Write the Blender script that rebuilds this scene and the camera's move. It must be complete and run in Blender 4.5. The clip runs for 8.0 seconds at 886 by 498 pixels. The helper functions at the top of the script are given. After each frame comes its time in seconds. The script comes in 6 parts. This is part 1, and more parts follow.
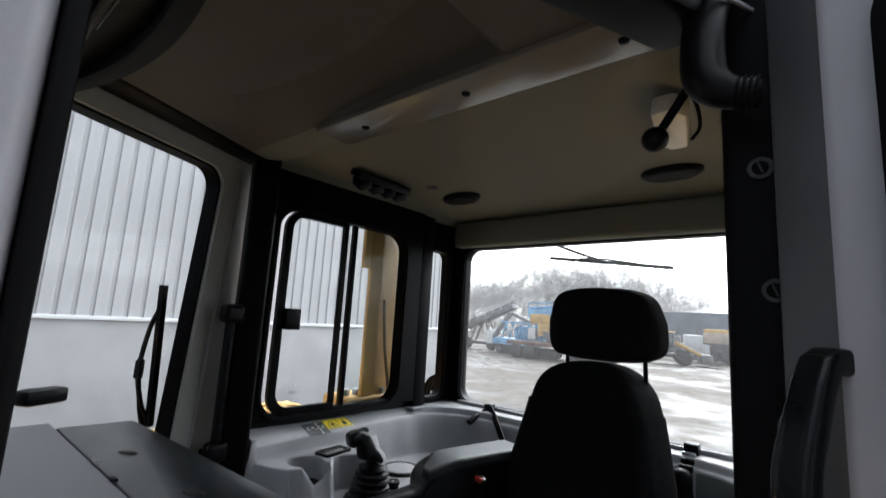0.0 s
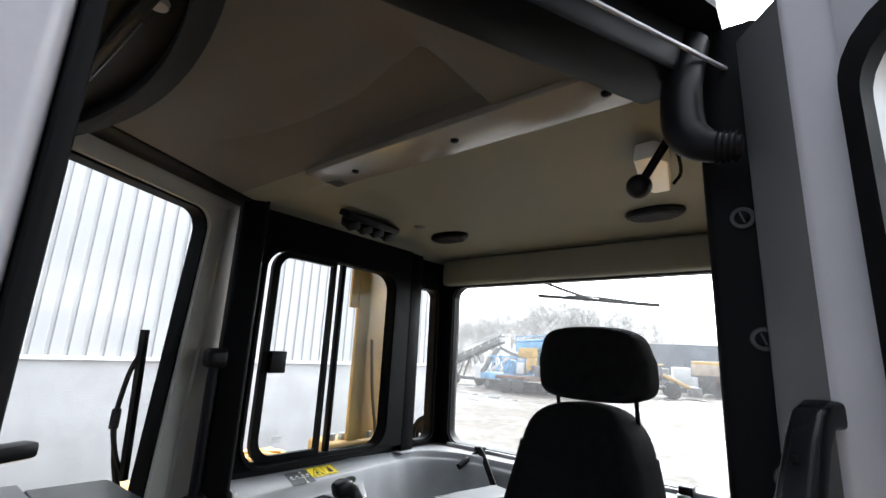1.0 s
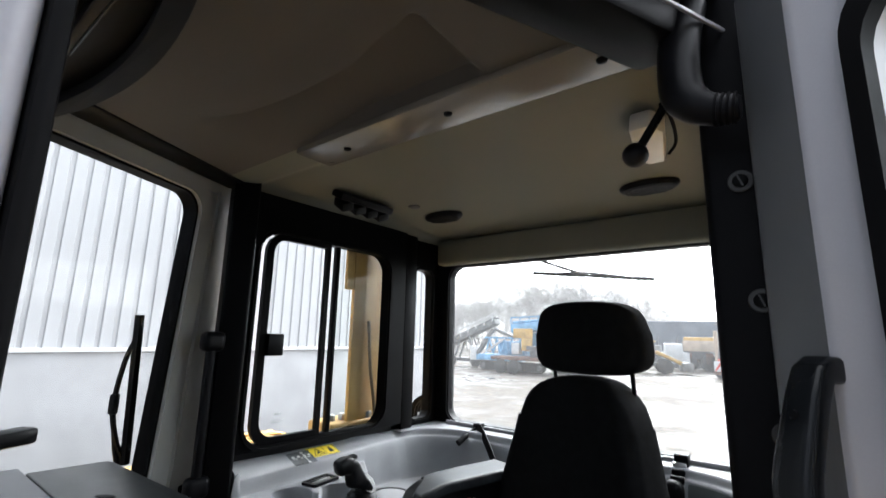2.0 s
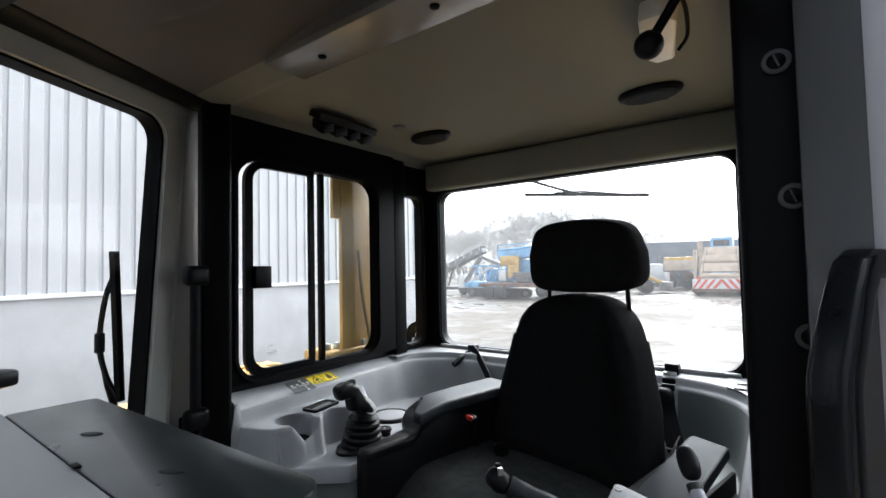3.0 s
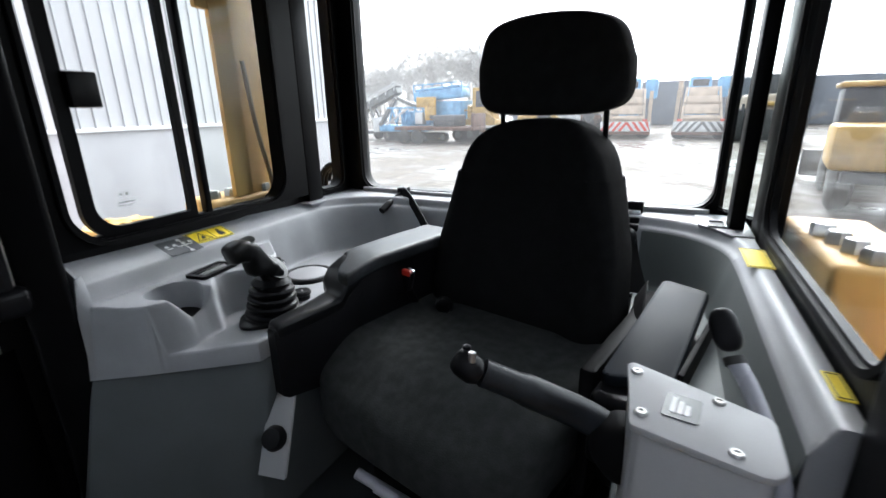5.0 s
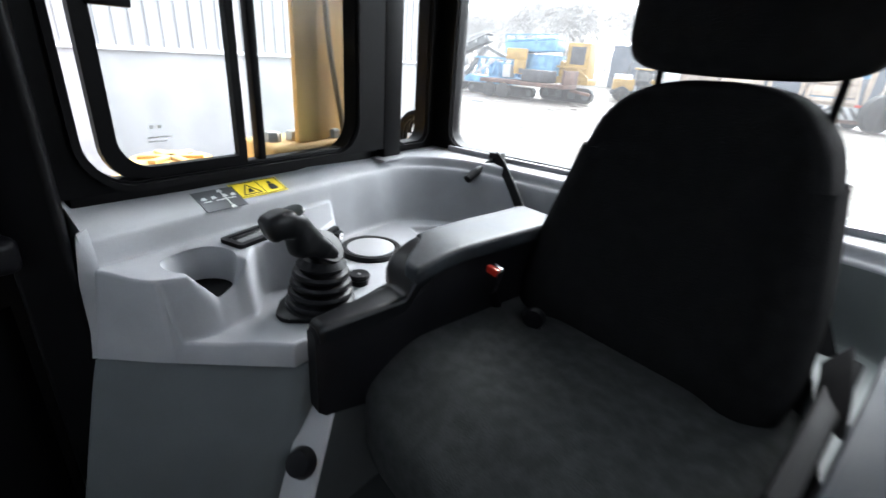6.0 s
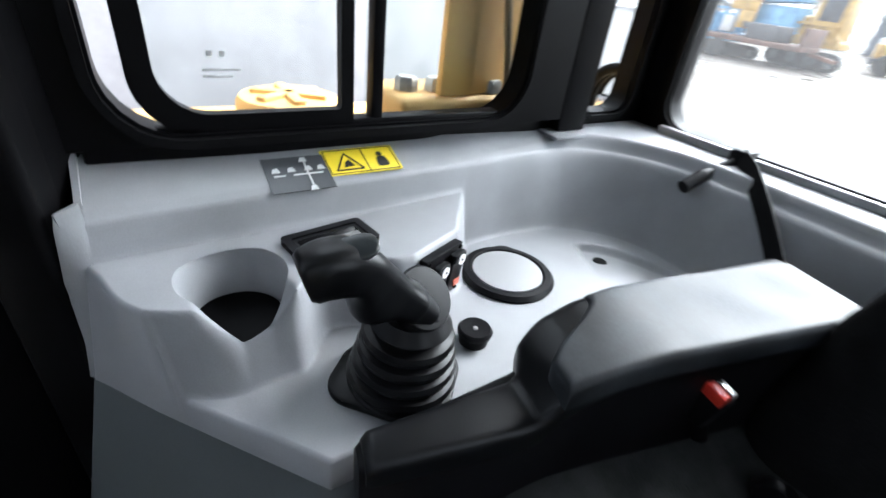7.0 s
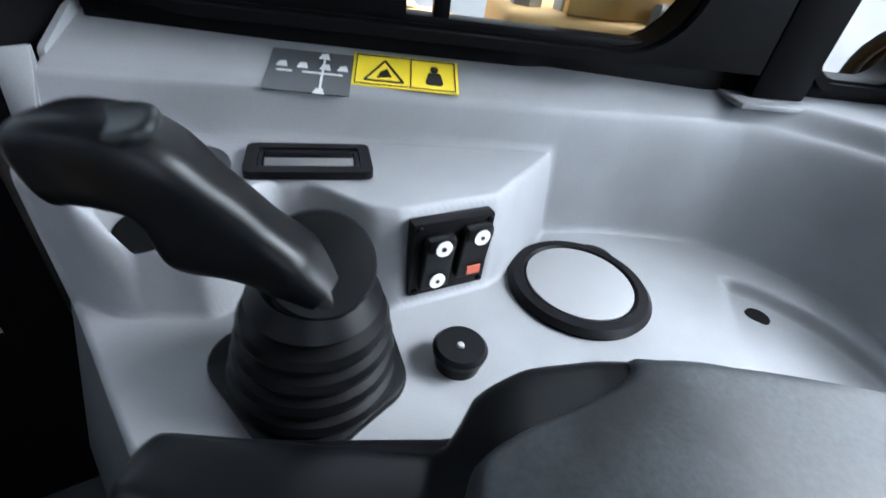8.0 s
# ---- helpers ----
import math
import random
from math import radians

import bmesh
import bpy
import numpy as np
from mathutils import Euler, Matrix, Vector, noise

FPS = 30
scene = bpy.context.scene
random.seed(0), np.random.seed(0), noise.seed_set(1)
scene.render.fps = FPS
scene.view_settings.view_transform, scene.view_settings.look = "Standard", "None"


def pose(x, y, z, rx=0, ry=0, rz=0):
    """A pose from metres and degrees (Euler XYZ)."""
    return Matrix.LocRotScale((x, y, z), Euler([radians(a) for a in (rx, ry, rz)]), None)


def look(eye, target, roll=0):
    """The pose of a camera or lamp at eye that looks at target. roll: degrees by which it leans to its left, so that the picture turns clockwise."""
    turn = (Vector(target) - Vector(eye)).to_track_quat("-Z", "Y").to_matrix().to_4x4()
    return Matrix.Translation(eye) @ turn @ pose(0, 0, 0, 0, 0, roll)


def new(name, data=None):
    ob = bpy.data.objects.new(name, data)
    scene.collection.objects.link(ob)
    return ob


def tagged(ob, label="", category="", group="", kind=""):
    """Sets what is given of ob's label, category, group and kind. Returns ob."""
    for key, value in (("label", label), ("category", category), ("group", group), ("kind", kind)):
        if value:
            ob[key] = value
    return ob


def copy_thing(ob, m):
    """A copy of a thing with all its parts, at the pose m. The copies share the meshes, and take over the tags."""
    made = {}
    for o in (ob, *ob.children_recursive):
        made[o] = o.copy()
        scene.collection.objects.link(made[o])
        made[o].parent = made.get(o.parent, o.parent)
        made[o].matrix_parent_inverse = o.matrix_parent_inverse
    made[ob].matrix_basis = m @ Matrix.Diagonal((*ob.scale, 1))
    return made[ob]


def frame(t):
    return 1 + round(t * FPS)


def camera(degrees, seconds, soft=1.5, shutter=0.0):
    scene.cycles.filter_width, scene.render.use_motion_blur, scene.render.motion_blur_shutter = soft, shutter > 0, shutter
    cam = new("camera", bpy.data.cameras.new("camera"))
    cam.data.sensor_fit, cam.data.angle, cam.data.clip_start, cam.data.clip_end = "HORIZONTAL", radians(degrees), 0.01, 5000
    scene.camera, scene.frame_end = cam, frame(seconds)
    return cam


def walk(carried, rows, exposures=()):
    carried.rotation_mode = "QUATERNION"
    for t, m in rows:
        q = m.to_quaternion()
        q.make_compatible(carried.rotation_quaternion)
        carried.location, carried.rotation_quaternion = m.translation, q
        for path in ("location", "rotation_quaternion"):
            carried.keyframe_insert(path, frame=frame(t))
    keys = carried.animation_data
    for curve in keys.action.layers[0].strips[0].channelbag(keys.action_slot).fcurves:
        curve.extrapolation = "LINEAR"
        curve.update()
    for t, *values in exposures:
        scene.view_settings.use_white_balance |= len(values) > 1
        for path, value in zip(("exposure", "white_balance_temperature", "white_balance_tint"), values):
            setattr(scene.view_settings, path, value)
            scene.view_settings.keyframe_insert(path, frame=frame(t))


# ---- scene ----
cam = camera(88.8, 8.0, shutter=0.4)
PATH = [
    (0, (0.663, 0.209, 1.251), (-0.618, 1.715, 1.552), 3.5),
    (0.5, (0.66, 0.202, 1.269), (-0.589, 1.706, 1.69), 3.2),
    (1, (0.661, 0.203, 1.267), (-0.564, 1.719, 1.716), 2.9),
    (1.2, (0.662, 0.204, 1.267), (-0.565, 1.719, 1.714), 2.8),
    (2.3, (0.639, 0.208, 1.245), (-0.562, 1.785, 1.507), -0.1),
    (2.5, (0.623, 0.22, 1.24), (-0.572, 1.817, 1.382), -1.1),
    (3, (0.613, 0.238, 1.24), (-0.567, 1.851, 1.319), -1.2),
    (3.5, (0.605, 0.267, 1.237), (-0.524, 1.917, 1.242), -2.0),
    (4, (0.574, 0.301, 1.241), (-0.476, 1.996, 1.076), -2.7),
    (4.2, (0.569, 0.316, 1.245), (-0.432, 2.026, 0.977), -2.8),
    (5.3, (0.388, 0.51, 1.172), (-0.423, 2.213, 0.508), -0.7),
    (5.5, (0.371, 0.553, 1.173), (-0.493, 2.21, 0.462), 1.2),
    (6, (0.274, 0.626, 1.169), (-0.768, 2.142, 0.383), 4.3),
    (6.5, (0.134, 0.744, 1.154), (-1.083, 2.082, 0.301), 4.3),
    (7, (0.049, 0.855, 1.135), (-1.337, 1.854, 0.097), 7.6),
    (7.5, (-0.002, 0.974, 1.106), (-1.527, 1.500, -0.076), 10.2),
    (8, (-0.020, 1.048, 1.052), (-1.609, 1.304, -0.136), 8.6),
]
walk(cam, [(t, look(eye, target, roll)) for t, eye, target, roll in PATH],
     exposures=((0, 2.12, 6150, 10), (0.5, 2.93, 6200, 10), (1.0, 2.93, 6200, 10), (2.3, 2.74, 6150, 10), (4.2, 2.66, 6130, 10),
                (5.5, 3.0, 6120, 10), (6.0, 3.25, 6080, 10), (6.5, 3.28, 6030, 10), (7.2, 3.15, 5930, 9), (8.0, 2.98, 5710, 9)))

# ---- light: an overcast winter sky ----
world = bpy.data.worlds.new("overcast_sky")
scene.world = world
world.use_nodes = True
wn, wl = world.node_tree.nodes, world.node_tree.links
sky = wn.new("ShaderNodeTexSky")
sky.sky_type, sky.sun_disc = "NISHITA", False
sky.sun_elevation, sky.sun_rotation = radians(42), radians(-4)
sky.air_density, sky.dust_density = 1.0, 3.0
grey = wn.new("ShaderNodeHueSaturation")
grey.inputs["Saturation"].default_value = 0.10
wl.new(sky.outputs[0], grey.inputs["Color"])
wl.new(grey.outputs[0], wn["Background"].inputs["Color"])
wn["Background"].inputs["Strength"].default_value = 0.15
sun_data = bpy.data.lights.new("veiled_sun", "SUN")
sun_data.energy, sun_data.angle, sun_data.color = 0.35, radians(40), (1.0, 0.97, 0.93)
sun = new("veiled_sun", sun_data)
sun.matrix_world = look((-3, 40, 37), (0, 0, 0))


# ---- materials ----
def material(name, color, rough=0.5, metal=0.0, vary=0.15, scale=8.0, fine=180.0, bump=0.1, depth=0.0006, spec=0.5,
             coat=0.0, tint=None, rvary=0.15, random_tone=0.0):
    """A surface with a blotchy tone, a fine grain in the relief and an uneven gloss."""
    m = bpy.data.materials.new(name)
    m.use_nodes = True
    n, l = m.node_tree.nodes, m.node_tree.links
    b = n["Principled BSDF"]
    tc = n.new("ShaderNodeTexCoord")
    big = n.new("ShaderNodeTexNoise")
    big.inputs["Scale"].default_value, big.inputs["Detail"].default_value = scale, 5
    small = n.new("ShaderNodeTexNoise")
    small.inputs["Scale"].default_value, small.inputs["Detail"].default_value = fine, 3
    l.new(tc.outputs["Object"], big.inputs["Vector"])
    l.new(tc.outputs["Object"], small.inputs["Vector"])
    ramp = n.new("ShaderNodeValToRGB")
    dark = [c * (1 - vary) for c in (tint or color)]
    light = [min(1, c * (1 + vary)) for c in color]
    ramp.color_ramp.elements[0].position, ramp.color_ramp.elements[1].position = 0.35, 0.68
    ramp.color_ramp.elements[0].color, ramp.color_ramp.elements[1].color = (*dark, 1), (*light, 1)
    l.new(big.outputs["Fac"], ramp.inputs["Fac"])
    mix = n.new("ShaderNodeMix")
    mix.data_type, mix.blend_type = "RGBA", "OVERLAY"
    mix.inputs[0].default_value = vary * 0.8
    l.new(ramp.outputs[0], mix.inputs[6])
    l.new(small.outputs["Fac"], mix.inputs[7])
    out = mix.outputs[2]
    if random_tone:
        info = n.new("ShaderNodeObjectInfo")
        rmap = n.new("ShaderNodeMapRange")
        rmap.inputs["To Min"].default_value, rmap.inputs["To Max"].default_value = 1 - random_tone, 1 + random_tone
        hsv = n.new("ShaderNodeHueSaturation")
        l.new(info.outputs["Random"], rmap.inputs["Value"])
        l.new(rmap.outputs[0], hsv.inputs["Value"])
        l.new(out, hsv.inputs["Color"])
        out = hsv.outputs[0]
    l.new(out, b.inputs["Base Color"])
    rr = n.new("ShaderNodeMapRange")
    rr.inputs["To Min"].default_value, rr.inputs["To Max"].default_value = max(0.03, rough - rvary), min(1, rough + rvary)
    l.new(big.outputs["Fac"], rr.inputs["Value"])
    l.new(rr.outputs[0], b.inputs["Roughness"])
    b.inputs["Metallic"].default_value = metal
    b.inputs["Specular IOR Level"].default_value = spec
    b.inputs["Coat Weight"].default_value = coat
    if bump:
        bp = n.new("ShaderNodeBump")
        bp.inputs["Strength"].default_value, bp.inputs["Distance"].default_value = bump, depth
        l.new(small.outputs["Fac"], bp.inputs["Height"])
        l.new(bp.outputs[0], b.inputs["Normal"])
    return m


def glass_material(name, tint=(0.93, 0.95, 0.95), gloss=1.0, film=0.0):
    """Clear pane: what passes straight through, and a reflection that grows at a flat angle."""
    m = bpy.data.materials.new(name)
    m.use_nodes = True
    n, l = m.node_tree.nodes, m.node_tree.links
    n.remove(n["Principled BSDF"])
    clear, shine, mix, fr = (n.new("ShaderNodeBsdfTransparent"), n.new("ShaderNodeBsdfGlossy"),
                             n.new("ShaderNodeMixShader"), n.new("ShaderNodeLayerWeight"))
    clear.inputs["Color"].default_value = (*tint, 1)
    shine.inputs["Roughness"].default_value = 0.03
    fr.inputs["Blend"].default_value = 0.5
    steep, share = n.new("ShaderNodeMath"), n.new("ShaderNodeMath")
    steep.operation, share.operation = "POWER", "MULTIPLY_ADD"
    steep.inputs[1].default_value = 5.0
    share.inputs[1].default_value, share.inputs[2].default_value = 0.45 * gloss, 0.012 * gloss
    l.new(fr.outputs["Facing"], steep.inputs[0])
    l.new(steep.outputs[0], share.inputs[0])
    l.new(share.outputs[0], mix.inputs[0])
    through_out = clear.outputs[0]
    if film:
        # a thin milky film that lays haze over the view, thicker in patches
        haze, veil, tex, amount = (n.new("ShaderNodeBsdfTranslucent"), n.new("ShaderNodeMixShader"), n.new("ShaderNodeTexNoise"), n.new("ShaderNodeMapRange"))
        haze.inputs["Color"].default_value = (0.8, 0.8, 0.8, 1)
        tex.inputs["Scale"].default_value, tex.inputs["Detail"].default_value = 5.0, 6
        amount.inputs["To Min"].default_value, amount.inputs["To Max"].default_value = film * 0.4, film * 1.6
        l.new(tex.outputs["Fac"], amount.inputs["Value"])
        l.new(amount.outputs[0], veil.inputs[0])
        l.new(clear.outputs[0], veil.inputs[1])
        l.new(haze.outputs[0], veil.inputs[2])
        through_out = veil.outputs[0]
    l.new(through_out, mix.inputs[1])
    l.new(shine.outputs[0], mix.inputs[2])
    l.new(mix.outputs[0], n["Material Output"].inputs["Surface"])
    return m


def fabric_material(name, color):
    """Upholstery: a coarse knit in the relief and a worn, dusty tone."""
    m = material(name, color, 0.95, vary=0.20, scale=46, fine=420, bump=0.5, depth=0.0012, spec=0.04, rvary=0.05)
    return m


def wet_ground_material():
    """Churned yard of mud and old concrete with standing water."""
    m = bpy.data.materials.new("wet_yard")
    m.use_nodes = True
    n, l = m.node_tree.nodes, m.node_tree.links
    b = n["Principled BSDF"]
    tc = n.new("ShaderNodeTexCoord")
    pond, grit = n.new("ShaderNodeTexNoise"), n.new("ShaderNodeTexNoise")
    pond.inputs["Scale"].default_value, pond.inputs["Detail"].default_value = 0.17, 6
    grit.inputs["Scale"].default_value, grit.inputs["Detail"].default_value = 3.0, 6
    for t in (pond, grit):
        l.new(tc.outputs["Object"], t.inputs["Vector"])
    # small pools inside the large ones
    pools, blend = n.new("ShaderNodeTexNoise"), n.new("ShaderNodeMix")
    pools.inputs["Scale"].default_value, pools.inputs["Detail"].default_value = 0.8, 5
    l.new(tc.outputs["Object"], pools.inputs["Vector"])
    blend.inputs[0].default_value = 0.42
    l.new(pond.outputs["Fac"], blend.inputs[2])
    l.new(pools.outputs["Fac"], blend.inputs[3])
    wet = n.new("ShaderNodeValToRGB")
    wet.color_ramp.elements[0].position, wet.color_ramp.elements[1].position = 0.40, 0.56
    l.new(blend.outputs[0], wet.inputs["Fac"])
    earth = n.new("ShaderNodeValToRGB")
    earth.color_ramp.elements[0].color, earth.color_ramp.elements[1].color = (0.082, 0.070, 0.060, 1), (0.155, 0.138, 0.122, 1)
    earth.color_ramp.elements[0].position, earth.color_ramp.elements[1].position = 0.3, 0.7
    l.new(grit.outputs["Fac"], earth.inputs["Fac"])
    mix = n.new("ShaderNodeMix")
    mix.data_type = "RGBA"
    l.new(wet.outputs[0], mix.inputs[0])
    mix.inputs[6].default_value = (0.062, 0.053, 0.046, 1)
    l.new(earth.outputs[0], mix.inputs[7])
    l.new(mix.outputs[2], b.inputs["Base Color"])
    for socket, low, high in (("Roughness", 0.24, 0.85), ("Specular IOR Level", 0.17, 0.06)):
        span = n.new("ShaderNodeMapRange")
        span.inputs["To Min"].default_value, span.inputs["To Max"].default_value = low, high
        l.new(wet.outputs[0], span.inputs["Value"])
        l.new(span.outputs[0], b.inputs[socket])
    bp = n.new("ShaderNodeBump")
    bp.inputs["Distance"].default_value = 0.05
    l.new(wet.outputs[0], bp.inputs["Strength"])
    l.new(grit.outputs["Fac"], bp.inputs["Height"])
    l.new(bp.outputs[0], b.inputs["Normal"])
    return m


BLACK = material("black_steel_paint", (0.0035, 0.0035, 0.004), 0.42, vary=0.2, scale=12, bump=0.08, spec=0.06)
RUBBER = material("black_rubber", (0.004, 0.004, 0.0045), 0.6, vary=0.2, scale=20, bump=0.15, spec=0.06)
BLACK_PLASTIC = material("black_plastic", (0.005, 0.005, 0.006), 0.38, vary=0.2, scale=18, fine=600, bump=0.15, depth=0.0003, spec=0.12)
GRIP = material("soft_black_grip", (0.0036, 0.0040, 0.0048), 0.36, vary=0.3, scale=26, fine=500, bump=0.12, depth=0.0003, spec=0.25)
BELLOWS = material("shiny_black_rubber", (0.0028, 0.0030, 0.0036), 0.40, vary=0.3, scale=24, fine=400, bump=0.12, depth=0.0003, spec=0.17, rvary=0.15)
CONSOLE = material("grey_moulded_plastic", (0.258, 0.264, 0.276), 0.50, vary=0.13, scale=9, fine=700, bump=0.25, depth=0.0003, rvary=0.2)
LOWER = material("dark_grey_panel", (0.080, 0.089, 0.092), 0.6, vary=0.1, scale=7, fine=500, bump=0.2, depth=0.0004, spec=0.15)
DASH_TOP = material("charcoal_dash_skin", (0.015, 0.019, 0.020), 0.33, vary=0.15, scale=9, fine=450, bump=0.25, depth=0.0005, spec=0.55)
DASH_DENT = material("matt_dash_dent", (0.008, 0.010, 0.011), 0.55, vary=0.1, scale=40, bump=0.05, spec=0.35)
HANDLE = material("charcoal_handle_plastic", (0.006, 0.0068, 0.0078), 0.20, vary=0.10, scale=14, fine=500, bump=0.08, depth=0.0003, spec=0.22, rvary=0.03)
SHADED_CONSOLE = material("shaded_console_plastic", (0.094, 0.106, 0.105), 0.55, vary=0.08, scale=8, fine=600, bump=0.22, depth=0.0003, spec=0.3)
LIGHT_PANEL = material("pale_grey_panel", (0.265, 0.268, 0.276), 0.55, vary=0.06, scale=5, fine=500, bump=0.15, depth=0.0003)
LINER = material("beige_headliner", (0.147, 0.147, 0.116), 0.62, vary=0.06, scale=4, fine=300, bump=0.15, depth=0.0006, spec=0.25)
BROWN_LINER = material("brown_front_headliner", (0.084, 0.078, 0.069), 0.6, vary=0.06, scale=4, fine=300, bump=0.12, depth=0.0005, spec=0.25)
STRIP = material("satin_trim_strip", (0.18, 0.17, 0.15), 0.22, vary=0.05, scale=6, bump=0.03, rvary=0.05)
DOOR_BEIGE = material("beige_door_lining", (0.395, 0.395, 0.365), 0.6, vary=0.08, scale=6, fine=350, bump=0.15, spec=0.25)
DOOR_SHADED = material("shaded_door_grey", (0.080, 0.084, 0.088), 0.42, vary=0.06, scale=6, fine=500, bump=0.12, depth=0.0003, spec=0.5)
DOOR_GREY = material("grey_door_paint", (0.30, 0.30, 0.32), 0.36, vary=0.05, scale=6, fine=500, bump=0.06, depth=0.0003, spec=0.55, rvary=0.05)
PILLAR_GREY = material("grey_gloss_paint", (0.32, 0.325, 0.36), 0.3, vary=0.06, scale=5, bump=0.04, spec=0.4)
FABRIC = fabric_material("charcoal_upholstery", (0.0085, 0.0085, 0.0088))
# lint and wear, and a paler tone for the light on the cushion
WORN_LIT_FABRIC = fabric_material("dusty_lit_upholstery", (0.028, 0.030, 0.030))
ARM_SKIN = material("worn_blue_black_vinyl", (0.025, 0.029, 0.033), 0.52, vary=0.6, scale=16, fine=380, bump=0.22, depth=0.0005, spec=0.27, rvary=0.18)
TILLER = material("scuffed_handle_skin", (0.009, 0.011, 0.014), 0.44, vary=0.5, scale=22, fine=300, bump=0.25, depth=0.0005, spec=0.24, rvary=0.2)
STEEL = material("bright_steel", (0.55, 0.55, 0.56), 0.28, metal=1.0, vary=0.1, scale=30, bump=0.05)
ZINC = material("zinc_bolt", (0.45, 0.45, 0.44), 0.45, metal=0.8, vary=0.2, scale=60, bump=0.1)
WASHER = material("nylon_washer", (0.018, 0.018, 0.017), 0.5, vary=0.15, scale=60)
YELLOW = material("machine_yellow", (0.76, 0.465, 0.15), 0.55, vary=0.14, scale=5, fine=60, bump=0.05, tint=(0.68, 0.42, 0.16))
STICKER = material("yellow_sticker", (0.80, 0.62, 0.03), 0.4, vary=0.05, scale=30, bump=0.02)
DECAL = material("dark_grey_decal", (0.05, 0.055, 0.06), 0.4, vary=0.08, scale=30, bump=0.02)
INK = material("black_ink", (0.01, 0.01, 0.01), 0.5, vary=0.05, bump=0)
PALE_INK = material("pale_ink", (0.55, 0.56, 0.56), 0.5, vary=0.1, scale=60, bump=0)
WHITE_DISC = material("white_legend", (0.75, 0.75, 0.75), 0.4, vary=0.05, scale=60, bump=0)
RED = material("red_button", (0.62, 0.035, 0.02), 0.35, vary=0.1, scale=40, bump=0.03)
RED_DIM = material("red_lamp", (0.55, 0.13, 0.08), 0.4, vary=0.1, scale=60, bump=0)
LAMP_WHITE = material("white_lamp_lens", (0.62, 0.60, 0.55), 0.35, vary=0.05, scale=30, bump=0.05)
GLASS = glass_material("cab_glass")
TINTED = glass_material("tinted_glass", (0.90, 0.93, 0.92))
HAZY_GLASS = glass_material("hazy_rear_glass", (0.92, 0.94, 0.94), film=0.022)
CORNER_GLASS = glass_material("corner_glass", (0.78, 0.82, 0.81))
SHEET = material("white_profiled_sheet", (0.465, 0.458, 0.466), 0.45, vary=0.05, scale=1.5, fine=25, bump=0.03, random_tone=0.03)
CONCRETE = material("grey_rendered_wall", (0.345, 0.338, 0.345), 0.85, vary=0.10, scale=2.2, fine=14, bump=0.25, depth=0.003)
FLASHING = material("pale_flashing", (0.70, 0.70, 0.71), 0.4, vary=0.05, scale=2, bump=0.02)
GROUND = wet_ground_material()
BLUE = material("blue_machine_paint", (0.125, 0.27, 0.43), 0.5, vary=0.25, scale=2, fine=20)
YARD_YELLOW = material("weathered_yellow", (0.36, 0.225, 0.065), 0.55, vary=0.25, scale=2, fine=20)
RUST = material("rusty_brown", (0.10, 0.055, 0.042), 0.8, vary=0.3, scale=2, fine=20)
DARK = material("dark_oily_steel", (0.06, 0.06, 0.065), 0.6, vary=0.3, scale=3, fine=20)
MACHINE_GREY = material("machine_grey", (0.12, 0.12, 0.12), 0.6, vary=0.3, scale=2, fine=20)
BEIGE = material("beige_steel", (0.33, 0.265, 0.21), 0.65, vary=0.2, scale=2, fine=20)
TYRE = material("tyre_rubber", (0.03, 0.03, 0.03), 0.8, vary=0.2, scale=4, fine=30)
WHITE = material("white_machine_paint", (0.42, 0.42, 0.42), 0.5, vary=0.12, scale=3, fine=20)
STRIPE_RED = material("red_reflector", (0.45, 0.06, 0.045), 0.45, vary=0.1, scale=4, bump=0)
# bark tone raised so that the haze of distance lies in it
HAZED_BARK = material("hazed_bare_bark", (0.40, 0.39, 0.38), 0.9, vary=0.25, scale=3, fine=30)
HEDGE = material("winter_hedge", (0.13, 0.12, 0.112), 0.95, vary=0.35, scale=1, fine=12)
CLAD = material("far_wall_cladding", (0.11, 0.12, 0.14), 0.7, vary=0.15, scale=0.6, fine=8)


# ---- mesh helpers ----
def part(name, bm, mat, parent=None, label="", m=None, smooth=True, angle=40):
    """Links a bmesh as one mesh object under a thing or a part."""
    bmesh.ops.recalc_face_normals(bm, faces=bm.faces)
    me = bpy.data.meshes.new(name)
    bm.to_mesh(me)
    bm.free()
    me.materials.append(mat)
    if smooth:
        # broad flat faces stay flat, so that rounded edges do not bend their shading
        whole = sum(f.area for f in me.polygons)
        flat = len(me.polygons) < 250
        me.polygons.foreach_set("use_smooth", [not (flat and f.area > 0.12 * whole) for f in me.polygons])
        me.set_sharp_from_angle(angle=radians(angle))
    ob = new(name, me)
    if parent is not None:
        ob.parent = parent
    if m is not None:
        ob.matrix_local = m
    if label:
        tagged(ob, label)
    return ob


def thing(name, at, label, category, group="", kind="", turn=0.0):
    """An empty at a thing's base, which its parts hang from."""
    ob = new(name)
    ob.empty_display_size = 0.05
    ob.matrix_world = pose(*at, 0, 0, turn)
    return tagged(ob, label, category, group, kind)


